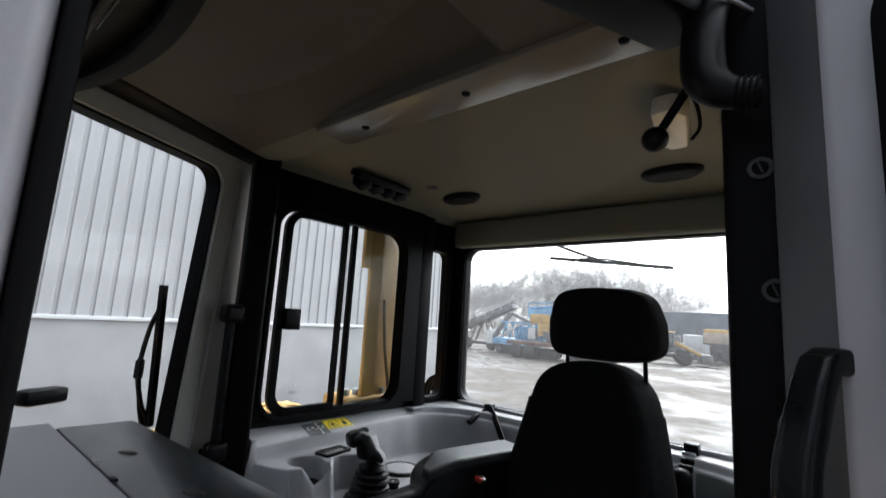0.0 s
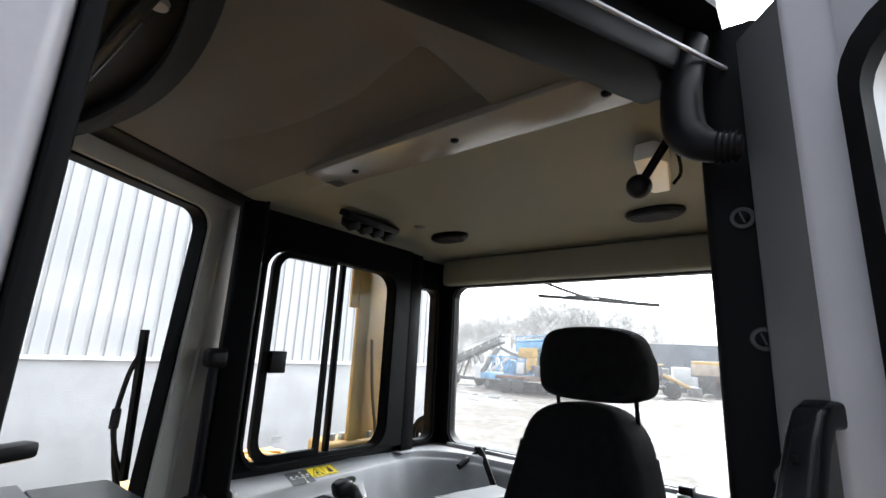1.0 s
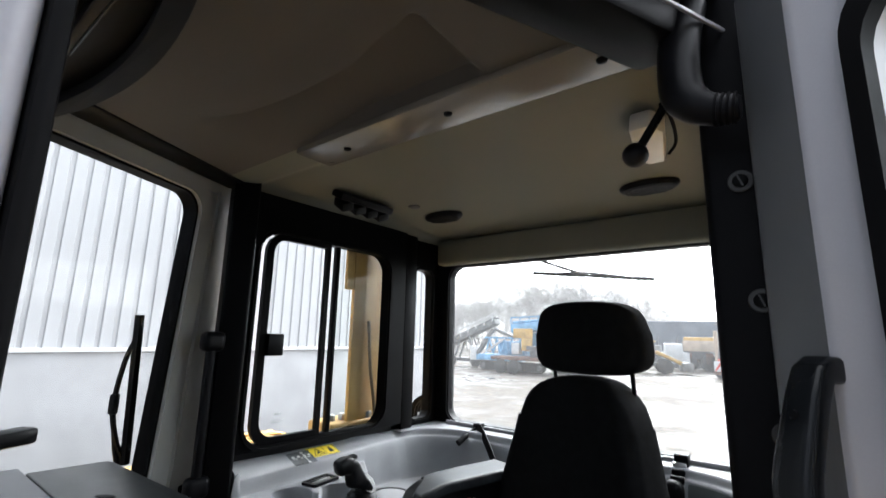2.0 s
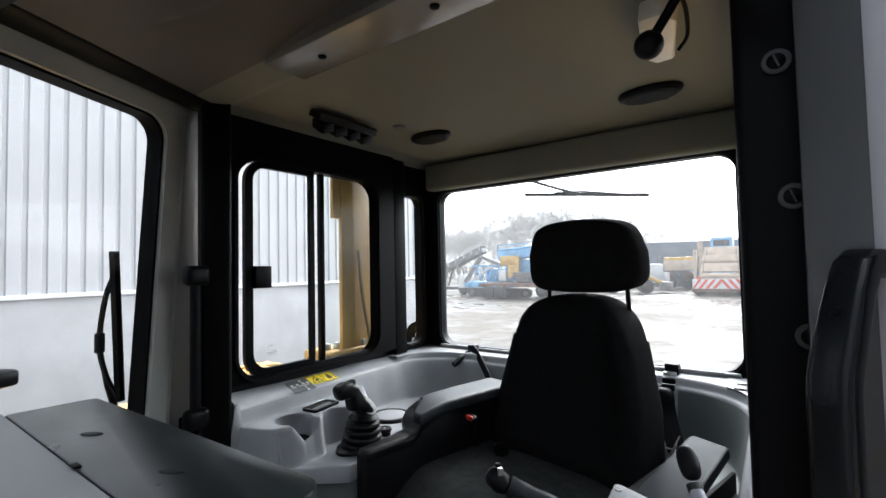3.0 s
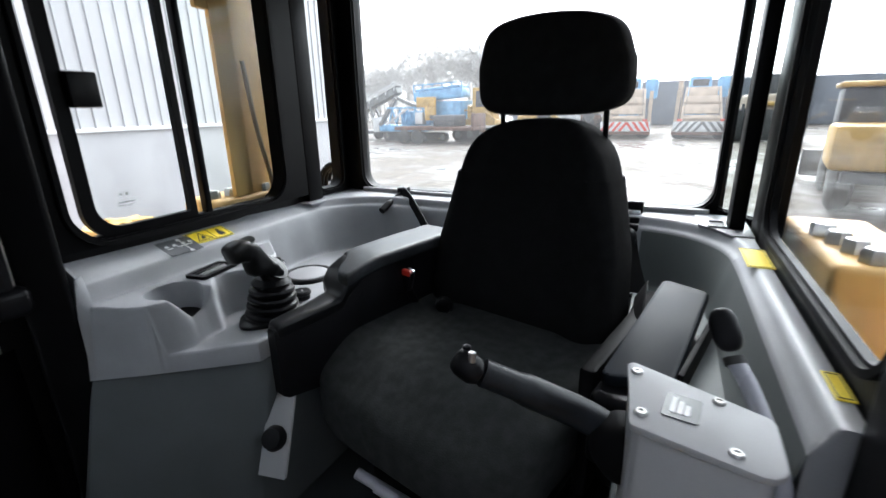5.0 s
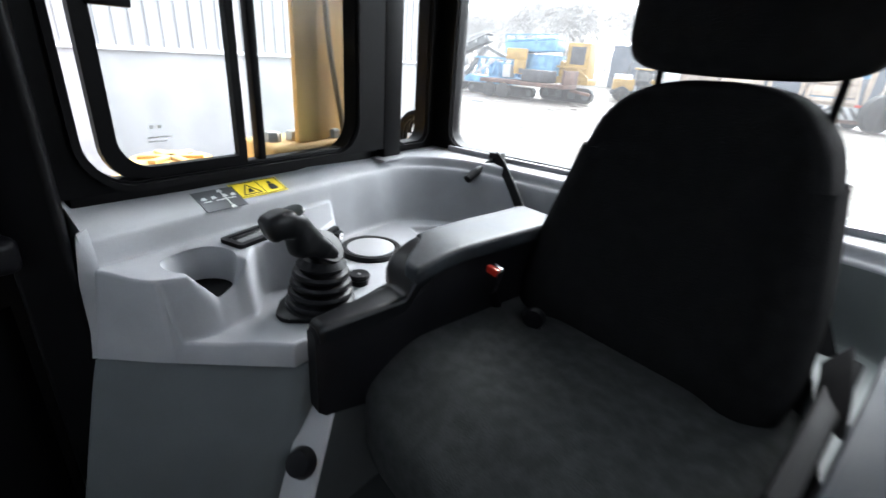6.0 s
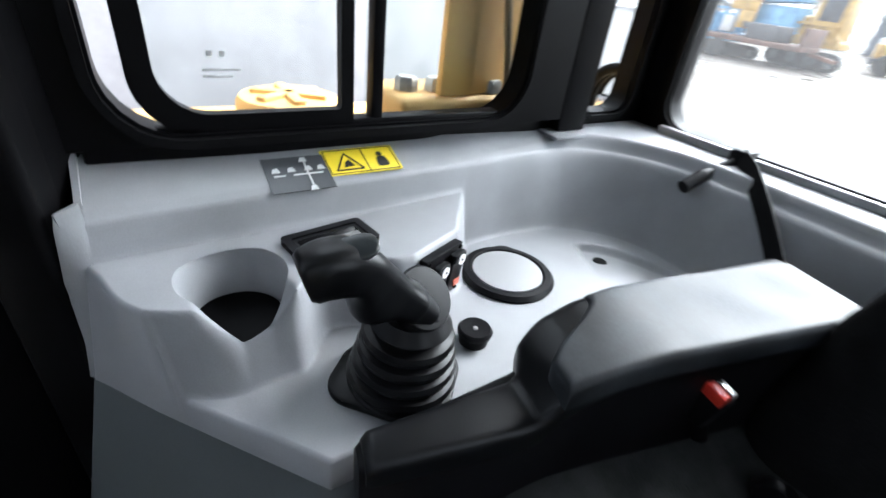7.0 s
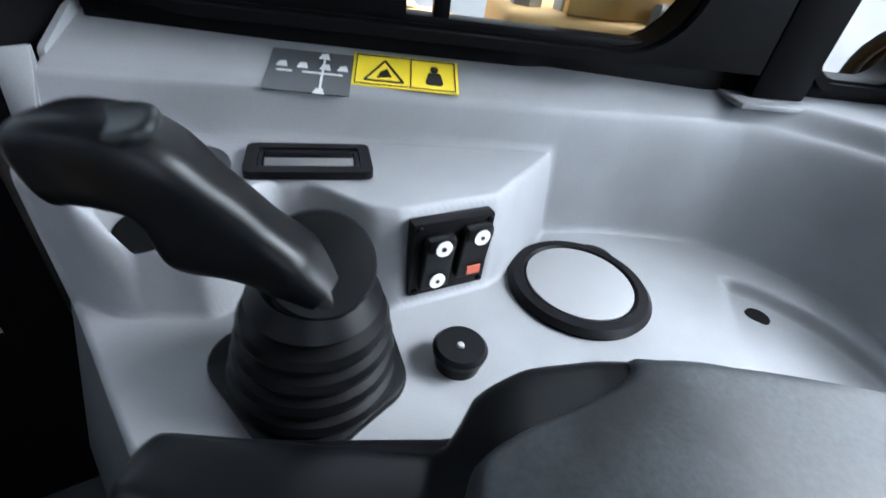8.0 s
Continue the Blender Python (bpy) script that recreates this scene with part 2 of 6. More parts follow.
def box(x0, x1, y0, y1, z0, z1, bevel=0.0, seg=2, bm=None):
    """A block with rounded edges."""
    own = bmesh.new()
    bmesh.ops.create_cube(own, size=1.0)
    bmesh.ops.scale(own, vec=(abs(x1 - x0), abs(y1 - y0), abs(z1 - z0)), verts=own.verts)
    if bevel:
        bmesh.ops.bevel(own, geom=own.edges[:], offset=bevel, segments=seg, affect="EDGES", profile=0.5)
    bmesh.ops.translate(own, vec=((x0 + x1) / 2, (y0 + y1) / 2, (z0 + z1) / 2), verts=own.verts)
    return merge(bm, own) if bm is not None else own


def merge(bm, other, m=None):
    """Adds the mesh other, moved by m, to bm."""
    if m is not None:
        other.transform(m)
    me = bpy.data.meshes.new("tmp")
    other.to_mesh(me)
    bm.from_mesh(me)
    bpy.data.meshes.remove(me)
    other.free()
    return bm


def prism(points, z0, z1, bevel=0.0, seg=2):
    """A plan outline pulled up from z0 to z1."""
    bm = bmesh.new()
    face = bm.faces.new([bm.verts.new((x, y, z0)) for x, y in points])
    res = bmesh.ops.extrude_face_region(bm, geom=[face])
    bmesh.ops.translate(bm, vec=(0, 0, z1 - z0), verts=[v for v in res["geom"] if isinstance(v, bmesh.types.BMVert)])
    if bevel:
        bmesh.ops.bevel(bm, geom=bm.edges[:], offset=bevel, segments=seg, affect="EDGES", profile=0.5)
    return bm


def tube(path, radius, sides=10, closed=False, caps=True):
    """A round bar along a path; radius may be a list."""
    pts = [Vector(p) for p in path]
    radii = radius if isinstance(radius, (list, tuple)) else [radius] * len(pts)
    bm = bmesh.new()
    rings, up = [], None
    for i, p in enumerate(pts):
        a = pts[i - 1] if (i or closed) else p
        b = pts[(i + 1) % len(pts)] if (i < len(pts) - 1 or closed) else p
        d = (b - a).normalized()
        if up is None:
            up = d.orthogonal().normalized()
        up = (up - d * up.dot(d)).normalized()
        side = d.cross(up)
        rings.append([bm.verts.new(p + (up * math.cos(k * 2 * math.pi / sides) + side * math.sin(k * 2 * math.pi / sides)) * radii[i])
                      for k in range(sides)])
    for i in range(len(rings) - (0 if closed else 1)):
        r, s = rings[i], rings[(i + 1) % len(rings)]
        for k in range(sides):
            bm.faces.new((r[k], r[(k + 1) % sides], s[(k + 1) % sides], s[k]))
    if caps and not closed:
        bm.faces.new(rings[0][::-1])
        bm.faces.new(rings[-1])
    return bm


def curve_path(points, steps=8):
    """A smooth path through points (Catmull-Rom)."""
    p = [Vector(q) for q in points]
    p = [p[0] * 2 - p[1]] + p + [p[-1] * 2 - p[-2]]
    out = []
    for i in range(1, len(p) - 2):
        for k in range(steps):
            t = k / steps
            out.append(0.5 * ((2 * p[i]) + (p[i + 1] - p[i - 1]) * t + (2 * p[i - 1] - 5 * p[i] + 4 * p[i + 1] - p[i + 2]) * t * t
                              + (3 * p[i] - p[i - 1] - 3 * p[i + 1] + p[i + 2]) * t ** 3))
    return out + [p[-2]]


def strap(path, width, thick, across):
    """A flat band along a path, its width lying along across."""
    a = Vector(across).normalized()
    pts = [Vector(p) for p in path]
    bm = bmesh.new()
    rings = []
    for i, p in enumerate(pts):
        d = (pts[min(i + 1, len(pts) - 1)] - pts[max(i - 1, 0)]).normalized()
        w = (a - d * a.dot(d)).normalized()
        nrm = d.cross(w)
        rings.append([bm.verts.new(p + w * (sx * width / 2) + nrm * (sy * thick / 2)) for sx, sy in ((-1, -1), (1, -1), (1, 1), (-1, 1))])
    for r, s in zip(rings, rings[1:]):
        for k in range(4):
            bm.faces.new((r[k], r[(k + 1) % 4], s[(k + 1) % 4], s[k]))
    bm.faces.new(rings[0][::-1])
    bm.faces.new(rings[-1])
    return bm


def lathe(profile, sides=32, stretch=(1.0, 1.0)):
    """A turned form about z from (radius, z) pairs."""
    bm = bmesh.new()
    rings = []
    for r, z in profile:
        if r < 1e-5:
            rings.append([bm.verts.new((0, 0, z))])
        else:
            rings.append([bm.verts.new((r * stretch[0] * math.cos(k * 2 * math.pi / sides), r * stretch[1] * math.sin(k * 2 * math.pi / sides), z))
                          for k in range(sides)])
    for r, s in zip(rings, rings[1:]):
        for k in range(sides):
            j = (k + 1) % sides
            if len(r) == 1 and len(s) > 1:
                bm.faces.new((r[0], s[j], s[k]))
            elif len(s) == 1 and len(r) > 1:
                bm.faces.new((r[k], r[j], s[0]))
            elif len(r) > 1:
                bm.faces.new((r[k], r[j], s[j], s[k]))
    for ring in (rings[0], rings[-1]):
        if len(ring) > 1:
            bm.faces.new(ring)
    return bm


def pillow(a, b, c, e_plan=0.35, e_side=0.4, nu=48, nv=28, shape=None):
    """A padded block: a superellipsoid of half sizes a, b, c, bent by shape(x, y, z)."""
    def p(v, e):
        return math.copysign(abs(v) ** e, v)
    bm = bmesh.new()
    rings = []
    for i in range(nv + 1):
        f = -math.pi / 2 + math.pi * i / nv
        if i in (0, nv):
            co = (0, 0, c * p(math.sin(f), e_side))
            rings.append([bm.verts.new(shape(*co) if shape else co)])
            continue
        ring = []
        for k in range(nu):
            g = 2 * math.pi * k / nu
            co = (a * p(math.cos(f), e_side) * p(math.cos(g), e_plan), b * p(math.cos(f), e_side) * p(math.sin(g), e_plan), c * p(math.sin(f), e_side))
            ring.append(bm.verts.new(shape(*co) if shape else co))
        rings.append(ring)
    for r, s in zip(rings, rings[1:]):
        for k in range(nu):
            j = (k + 1) % nu
            if len(r) == 1:
                bm.faces.new((r[0], s[j], s[k]))
            elif len(s) == 1:
                bm.faces.new((r[k], r[j], s[0]))
            else:
                bm.faces.new((r[k], r[j], s[j], s[k]))
    return bm


def rounded(quad, radius, steps=7):
    """The outline of a polygon with rounded corners, in order; the same number of points for each corner."""
    n, out = len(quad), []
    radii = radius if isinstance(radius, (list, tuple)) else [radius] * n
    for i in range(n):
        p, a, b = Vector(quad[i]), Vector(quad[i - 1]), Vector(quad[(i + 1) % n])
        da, db = (a - p).normalized(), (b - p).normalized()
        half = math.acos(max(-1, min(1, da.dot(db)))) / 2
        cut = radii[i] / math.tan(half)
        centre = p + (da + db).normalized() * (radii[i] / math.sin(half))
        s, e = p + da * cut - centre, p + db * cut - centre
        for k in range(steps + 1):
            v = s.lerp(e, k / steps)
            out.append(centre + (v.normalized() * radii[i] if v.length > 1e-9 else v))
    return out


def ring(outer, inner, depth, r_out=0.0005, r_in=0.03, steps=7, bevel=0.0):
    """A flat frame in the local x-z plane, outer and inner outlines of as many corners, from y = 0 to y = depth."""
    o, i = rounded(outer, r_out, steps), rounded(inner, r_in, steps)
    bm = bmesh.new()
    rows = [[bm.verts.new((p[0], y, p[1])) for p in path] for path, y in ((o, 0), (i, 0), (i, depth), (o, depth))]
    n = len(o)
    for r, s in ((0, 1), (1, 2), (2, 3), (3, 0)):
        for k in range(n):
            j = (k + 1) % n
            bm.faces.new((rows[r][k], rows[r][j], rows[s][j], rows[s][k]))
    return bm


def plate(outline, depth):
    """A flat plate with the given outline in the local x-z plane, from y = 0 to y = depth."""
    bm = bmesh.new()
    f = bm.faces.new([bm.verts.new((p[0], 0, p[1])) for p in outline])
    res = bmesh.ops.extrude_face_region(bm, geom=[f])
    bmesh.ops.translate(bm, vec=(0, depth, 0), verts=[v for v in res["geom"] if isinstance(v, bmesh.types.BMVert)])
    return bm


def rect(x0, x1, z0, z1):
    return [(x0, z0), (x1, z0), (x1, z1), (x0, z1)]


def moved(bm, m):
    bm.transform(m)
    return bm


def wall_frame(x, y, turn):
    """Local x along a wall, local y through it to the outside, z up."""
    return pose(x, y, 0, 0, 0, turn)


# ---- the setting: ground, shed, cab shell ----
FLOOR, SILL, CEIL = 0.28, 0.945, 1.615
GROUND_Z = -1.3


def build_ground():
    bm = bmesh.new()
    bmesh.ops.create_grid(bm, x_segments=90, y_segments=90, size=1500)
    for v in bm.verts:
        v.co.z = GROUND_Z + 0.03 * noise.noise(v.co * 0.05) - (0.0 if v.co.length < 200 else 0.2)
    tagged(part("ground", bm, GROUND), "wet muddy concrete yard with puddles", "ground", kind="structure")


def build_shed():
    """A long shed: rendered plinth below, profiled sheets above."""
    x, joint, top = -7.0, 0.96, 6.0
    shed = thing("shed", (x, 2, GROUND_Z), "long white profiled metal shed on a grey rendered plinth", "building", kind="structure")
    base = shed.matrix_world.inverted()
    part("plinth", moved(box(x - 8, x, -14.6, 10.5, GROUND_Z - 0.1, joint, 0.01), base), CONCRETE, shed)
    part("flashing", moved(box(x - 0.02, x + 0.05, -14.6, 10.52, joint - 0.02, joint + 0.035, 0.005), base), FLASHING, shed)
    part("roof", moved(box(x - 8.2, x + 0.25, -14.8, 10.7, top, top + 0.25, 0.02), base), MACHINE_GREY, shed)
    part("end_wall", moved(box(x - 8, x - 0.12, 10.28, 10.48, joint, top, 0.01), base), SHEET, shed)
    # one sheet of five ribs, shared by all
    bm = bmesh.new()
    prof = []
    for k in range(5):
        y = k * 0.2
        prof += [(0.0, y), (0.0, y + 0.132), (-0.024, y + 0.143), (-0.024, y + 0.186), (0.0, y + 0.1995)]
    prof += [(0.0, 1.0), (-0.045, 1.0), (-0.045, 0.0)]
    lo = [bm.verts.new((px, py, 0)) for px, py in prof]
    hi = [bm.verts.new((px, py, top - joint)) for px, py in prof]
    for k in range(len(prof)):
        j = (k + 1) % len(prof)
        bm.faces.new((lo[k], lo[j], hi[j], hi[k]))
    first = part("sheet", bm, SHEET, shed, m=base @ pose(x - 0.005, -14.68, joint + 0.02), smooth=False)
    for k in range(1, 25):
        ob = new("sheet", first.data)
        ob.parent = shed
        ob.matrix_local = base @ pose(x - 0.005, -14.68 + k * 1.0 + 0.002 * k, joint + 0.02)


def panel_with_opening(name, label, m, outer, inner, depth, mat, r_in, seal=0.012, category="wall", pane=True, glass=None):
    """A wall panel with a rounded opening, its rubber seal and its pane."""
    wall = tagged(part(name, ring(outer, inner, depth, r_in=r_in), mat, m=m), label, category, kind="structure")
    cx = sum(p[0] for p in inner) / len(inner)
    cz = sum(p[1] for p in inner) / len(inner)

    def grow(d):
        return [(p[0] + math.copysign(d, p[0] - cx), p[1] + math.copysign(d, p[1] - cz)) for p in inner]
    part("seal", moved(ring(grow(seal), grow(-0.003), 0.012, r_out=[r + seal for r in r_in] if isinstance(r_in, list) else r_in + seal,
                            r_in=r_in), pose(0, -0.008, 0)), RUBBER, wall)
    if pane:
        g = part("pane", moved(plate(rounded(grow(0.004), r_in), 0.005), pose(0, depth * 0.6, 0)), glass or GLASS, wall, smooth=False)
        g.visible_shadow = False
    return wall


def build_shell():
    # floor and engine-side bulkhead
    tagged(part("floor", prism([(-0.50, 0.72), (-0.25, 0.17), (0.40, 0.17), (0.65, 0.72), (0.65, 1.62), (-0.50, 1.62)], FLOOR - 0.05, FLOOR, 0.004), LOWER), "dark grey rubber cab floor mat", "floor", kind="structure")
    # left wall: local x runs to the rear, local y to the outside
    left = wall_frame(-0.455, 0, 90)
    panel_with_opening("wall_left", "black cab side panel with a rounded sliding window opening", wall_frame(-0.430, 0, 90),
                       rect(0.779, 1.384, 0.966, 1.64), rect(0.826, 1.300, 0.976, 1.518), 0.035, BLACK, 0.060, pane=False)
    panel_with_opening("wall_left_rear", "black cab panel with a narrow corner window", left,
                       rect(1.37, 1.60, 0.92, 1.64), rect(1.456, 1.562, 0.965, 1.50), 0.035, BLACK, 0.03)
    tagged(part("sill_trim", prism([(-0.4645, 0.780), (-0.4550, 0.800), (-0.436, 0.8015), (-0.438, 0.95), (-0.448, 1.16), (-0.4535, 1.19), (-0.4535, 1.369), (-0.4645, 1.369)], 0.90, 0.9655, 0.003), BLACK), "black inner trim along the foot of the side window", "trim", kind="structure")
    tagged(part("wall_left_lower", box(-0.49, -0.456, 0.70, 1.62, FLOOR - 0.05, 0.92, 0.003), BLACK), "black lower side wall of the cab", "wall", kind="structure")
    right = Matrix.Translation((0.603, 0, 0)) @ pose(0, 0, 0, 0, 0, 90) @ Matrix.Diagonal((1, -1, 1, 1))
    panel_with_opening("wall_right", "black cab side panel with a rounded window opening", right,
                       rect(0.80, 1.40, 0.92, 1.64), rect(0.846, 1.352, 0.979, 1.518), 0.010, BLACK, 0.05)
    tagged(part("wall_right_rear", box(0.604, 0.638, 1.40, 1.50, 0.92, 1.64, 0.003), BLACK), "black cab panel beside the corner window", "wall", kind="structure")
    corner = wall_frame(0.5525, 1.636, -55)
    panel_with_opening("corner_window", "narrow black-framed corner window", corner,
                       rect(0.0, 0.150, 0.92, 1.64), rect(0.005, 0.145, 0.957, 1.56), 0.012, BLACK, 0.004, glass=CORNER_GLASS)
    tagged(part("wall_right_lower", box(0.604, 0.638, 0.70, 1.62, FLOOR - 0.05, 0.92, 0.003), BLACK), "black lower side wall of the cab", "wall", kind="structure")
    # rear wall
    rear = wall_frame(0, 1.602, 0)
    panel_with_opening("wall_rear", "black rear cab wall with a wide window", rear,
                       rect(-0.49, 0.552, 0.92, 1.64), rect(-0.398, 0.541, 0.957, 1.518), 0.035, BLACK, 0.045, glass=HAZY_GLASS)
    tagged(part("wall_rear_lower", box(-0.49, 0.638, 1.603, 1.637, FLOOR - 0.05, 0.92, 0.003), BLACK), "black lower rear wall of the cab", "wall", kind="structure")
    # front: windscreen between the two front pillars
    front = wall_frame(0, 0.20, 180)
    panel_with_opening("wall_front", "black windscreen frame of the cab", front,
                       rect(-0.29, 0.145, 0.98, 1.64), rect(-0.27, 0.125, 1.02, 1.58), 0.03, BLACK, 0.04)
    tagged(part("wall_front_lower", box(-0.145, 0.29, 0.17, 0.20, FLOOR - 0.05, 0.98, 0.003), BLACK), "black bulkhead under the windscreen", "wall", kind="structure")
    for name, x0, x1 in (("pillar_front_left", -0.228, -0.146), ("pillar_front_right", 0.291, 0.374)):
        p = tagged(part(name, prism(rounded([(x0, 0.178), (x1, 0.178), (x1, 0.240), (x0, 0.240)], 0.012, 5), FLOOR - 0.3, 1.70), PILLAR_GREY),
                   "grey painted front corner pillar of the cab", "pillar", kind="structure")
        part("edge_seal", box(x0 + 0.004, x1 + 0.002, 0.2405, 0.251, FLOOR - 0.2, 1.64, 0.004), RUBBER, p)
    # rear pillars of the two door openings
    for name, pts in (("pillar_left", [(-0.474, 0.752), (-0.388, 0.720), (-0.357, 0.772), (-0.398, 0.782), (-0.4535, 0.799), (-0.485, 0.778)]),
                      ("pillar_right", [(0.588, 0.736), (0.652, 0.736), (0.652, 0.832), (0.588, 0.832)])):
        tagged(part(name, prism(rounded(pts, 0.008, 4), FLOOR - 0.3, 1.64), BLACK), "black steel door pillar of the cab", "pillar", kind="structure")
    # free-standing tubes before the corner windows
    for name, x0, x1, y0, y1 in (("post_left", -0.454, -0.430, 1.386, 1.442), ("post_right", 0.562, 0.588, 1.462, 1.512)):
        tagged(part(name, box(x0, x1, y0, y1, 0.946, CEIL, 0.003), BLACK), "black square steel post before a corner window", "post", kind="structure")
    # roof and rails
    tagged(part("roof", prism([(-0.52, 0.60), (-0.26, 0.12), (0.40, 0.12), (0.620, 0.70), (0.620, 1.66), (-0.52, 1.66)], 1.70, 1.76, 0.02, 3), BLACK),
           "black steel cab roof", "roof", kind="structure")
    outer = [(-0.52, 0.60), (-0.26, 0.12), (0.40, 0.12), (0.620, 0.70), (0.620, 1.66), (-0.52, 1.66)]
    inner = [(0.07 + (px - 0.07) * 0.9, 0.9 + (py - 0.9) * 0.9) for px, py in outer]
    tagged(part("roof_rim", moved(ring(outer, inner, 0.0575, r_in=0.02), pose(0, 0, 1.6995, -90)), BLACK), "black steel rim under the cab roof", "roof", kind="structure")
    for sign, name in ((-1, "rail_left"), (1, "rail_right")):
        cx = 0.0735
        pts = [(cx + sign * 0.53, 0.74), (cx + sign * 0.30, 0.24), (cx + sign * 0.235, 0.27), (cx + sign * 0.455, 0.745)]
        tagged(part(name, prism(pts, 1.608 if sign < 0 else 1.575, 1.6415, 0.008), BLACK), "black steel rail over the door opening", "beam", kind="structure")
        # thin lip whose grey stands for the highlight on the gutter edge
        lip = [(cx + sign * 0.55, 0.74), (cx + sign * 0.318, 0.235), (cx + sign * 0.3145, 0.237), (cx + sign * 0.5465, 0.742)]
        tagged(part("gutter", prism(lip, 1.588, 1.592, 0.0012), PILLAR_GREY), "rain gutter lip above the door, its lit edge put in as grey", "trim", kind="structure")


def smooth_step(v):
    v = max(0.0, min(1.0, v))
    return v * v * (3 - 2 * v)


def build_ceiling():
    """Headliner: flat rear tray, a satin strip, and a bulged forward pod."""
    nx = 160
    x0, x1 = -0.452, 0.60

    def lip(x):
        return 0.545 + 0.010 * smooth_step((x + 0.10) / 0.2) - 0.022 * smooth_step((x - 0.20) / 0.12) - 0.030 * smooth_step((-0.02 - x) / 0.12)
    # stations in y: the front edge, the lip of the hollow and its foot, the strip, the slope behind it, the rear edge
    spans = ((0, 1, 44), (1, 2, 8), (2, 3, 22), (3, 4, 6), (4, 5, 14), (5, 6, 80))
    bm = bmesh.new()
    columns = []
    for i in range(nx + 1):
        x = x0 + (x1 - x0) * i / nx
        stations = (0.22, lip(x), lip(x) + 0.018, 0.692, 0.755, 0.805, 1.60)
        column = []
        for a, b, n in spans:
            for k in range(n + (1 if b == 6 else 0)):
                y = stations[a] + (stations[b] - stations[a]) * k / n
                z = CEIL + 0.012 - 0.018 * max(0.0, 1 - min(x - x0, x1 - x, 1.60 - y) / 0.07) ** 2
                z -= 0.014 * smooth_step((0.80 - y) / 0.045)
                # forward tray: a soft swell that ends in a crisp lip, with a hollow behind it
                ends = smooth_step((x + 0.15) / 0.30) * smooth_step((0.350 - x) / 0.035)
                z -= 0.010 * ends * smooth_step((y - stations[1] + 0.07) / 0.07) * smooth_step((stations[1] + 0.002 - y) / 0.002)
                if stations[1] < y < 0.692:
                    z += smooth_step((y - stations[1]) / 0.018) * (0.026 + 0.022 * (0.692 - y) / 0.14) * ends
                column.append((y, bm.verts.new((x, y, z))))
        columns.append(column)
    for i in range(nx):
        for j in range(len(columns[0]) - 1):
            cx, cy = x0 + (x1 - x0) * (i + 0.5) / nx, columns[i][j][0]
            if cy < 0.74 and abs(cx - 0.0735) > 0.26 + (cy - 0.22) * 0.48:
                continue
            f = bm.faces.new((columns[i][j][1], columns[i + 1][j][1], columns[i + 1][j + 1][1], columns[i][j + 1][1]))
            # headliner darker and browner ahead of the strip
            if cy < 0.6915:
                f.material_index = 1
    bmesh.ops.delete(bm, geom=[v for v in bm.verts if not v.link_faces], context="VERTS")
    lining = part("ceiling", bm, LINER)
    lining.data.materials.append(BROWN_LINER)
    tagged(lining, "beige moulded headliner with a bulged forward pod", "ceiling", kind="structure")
    h = box(-0.425, 0.575, 1.548, 1.6, 1.522, 1.618, 0.012, 3)
    tagged(part("header", h, LINER), "beige padded header above the rear window", "trim", kind="structure")


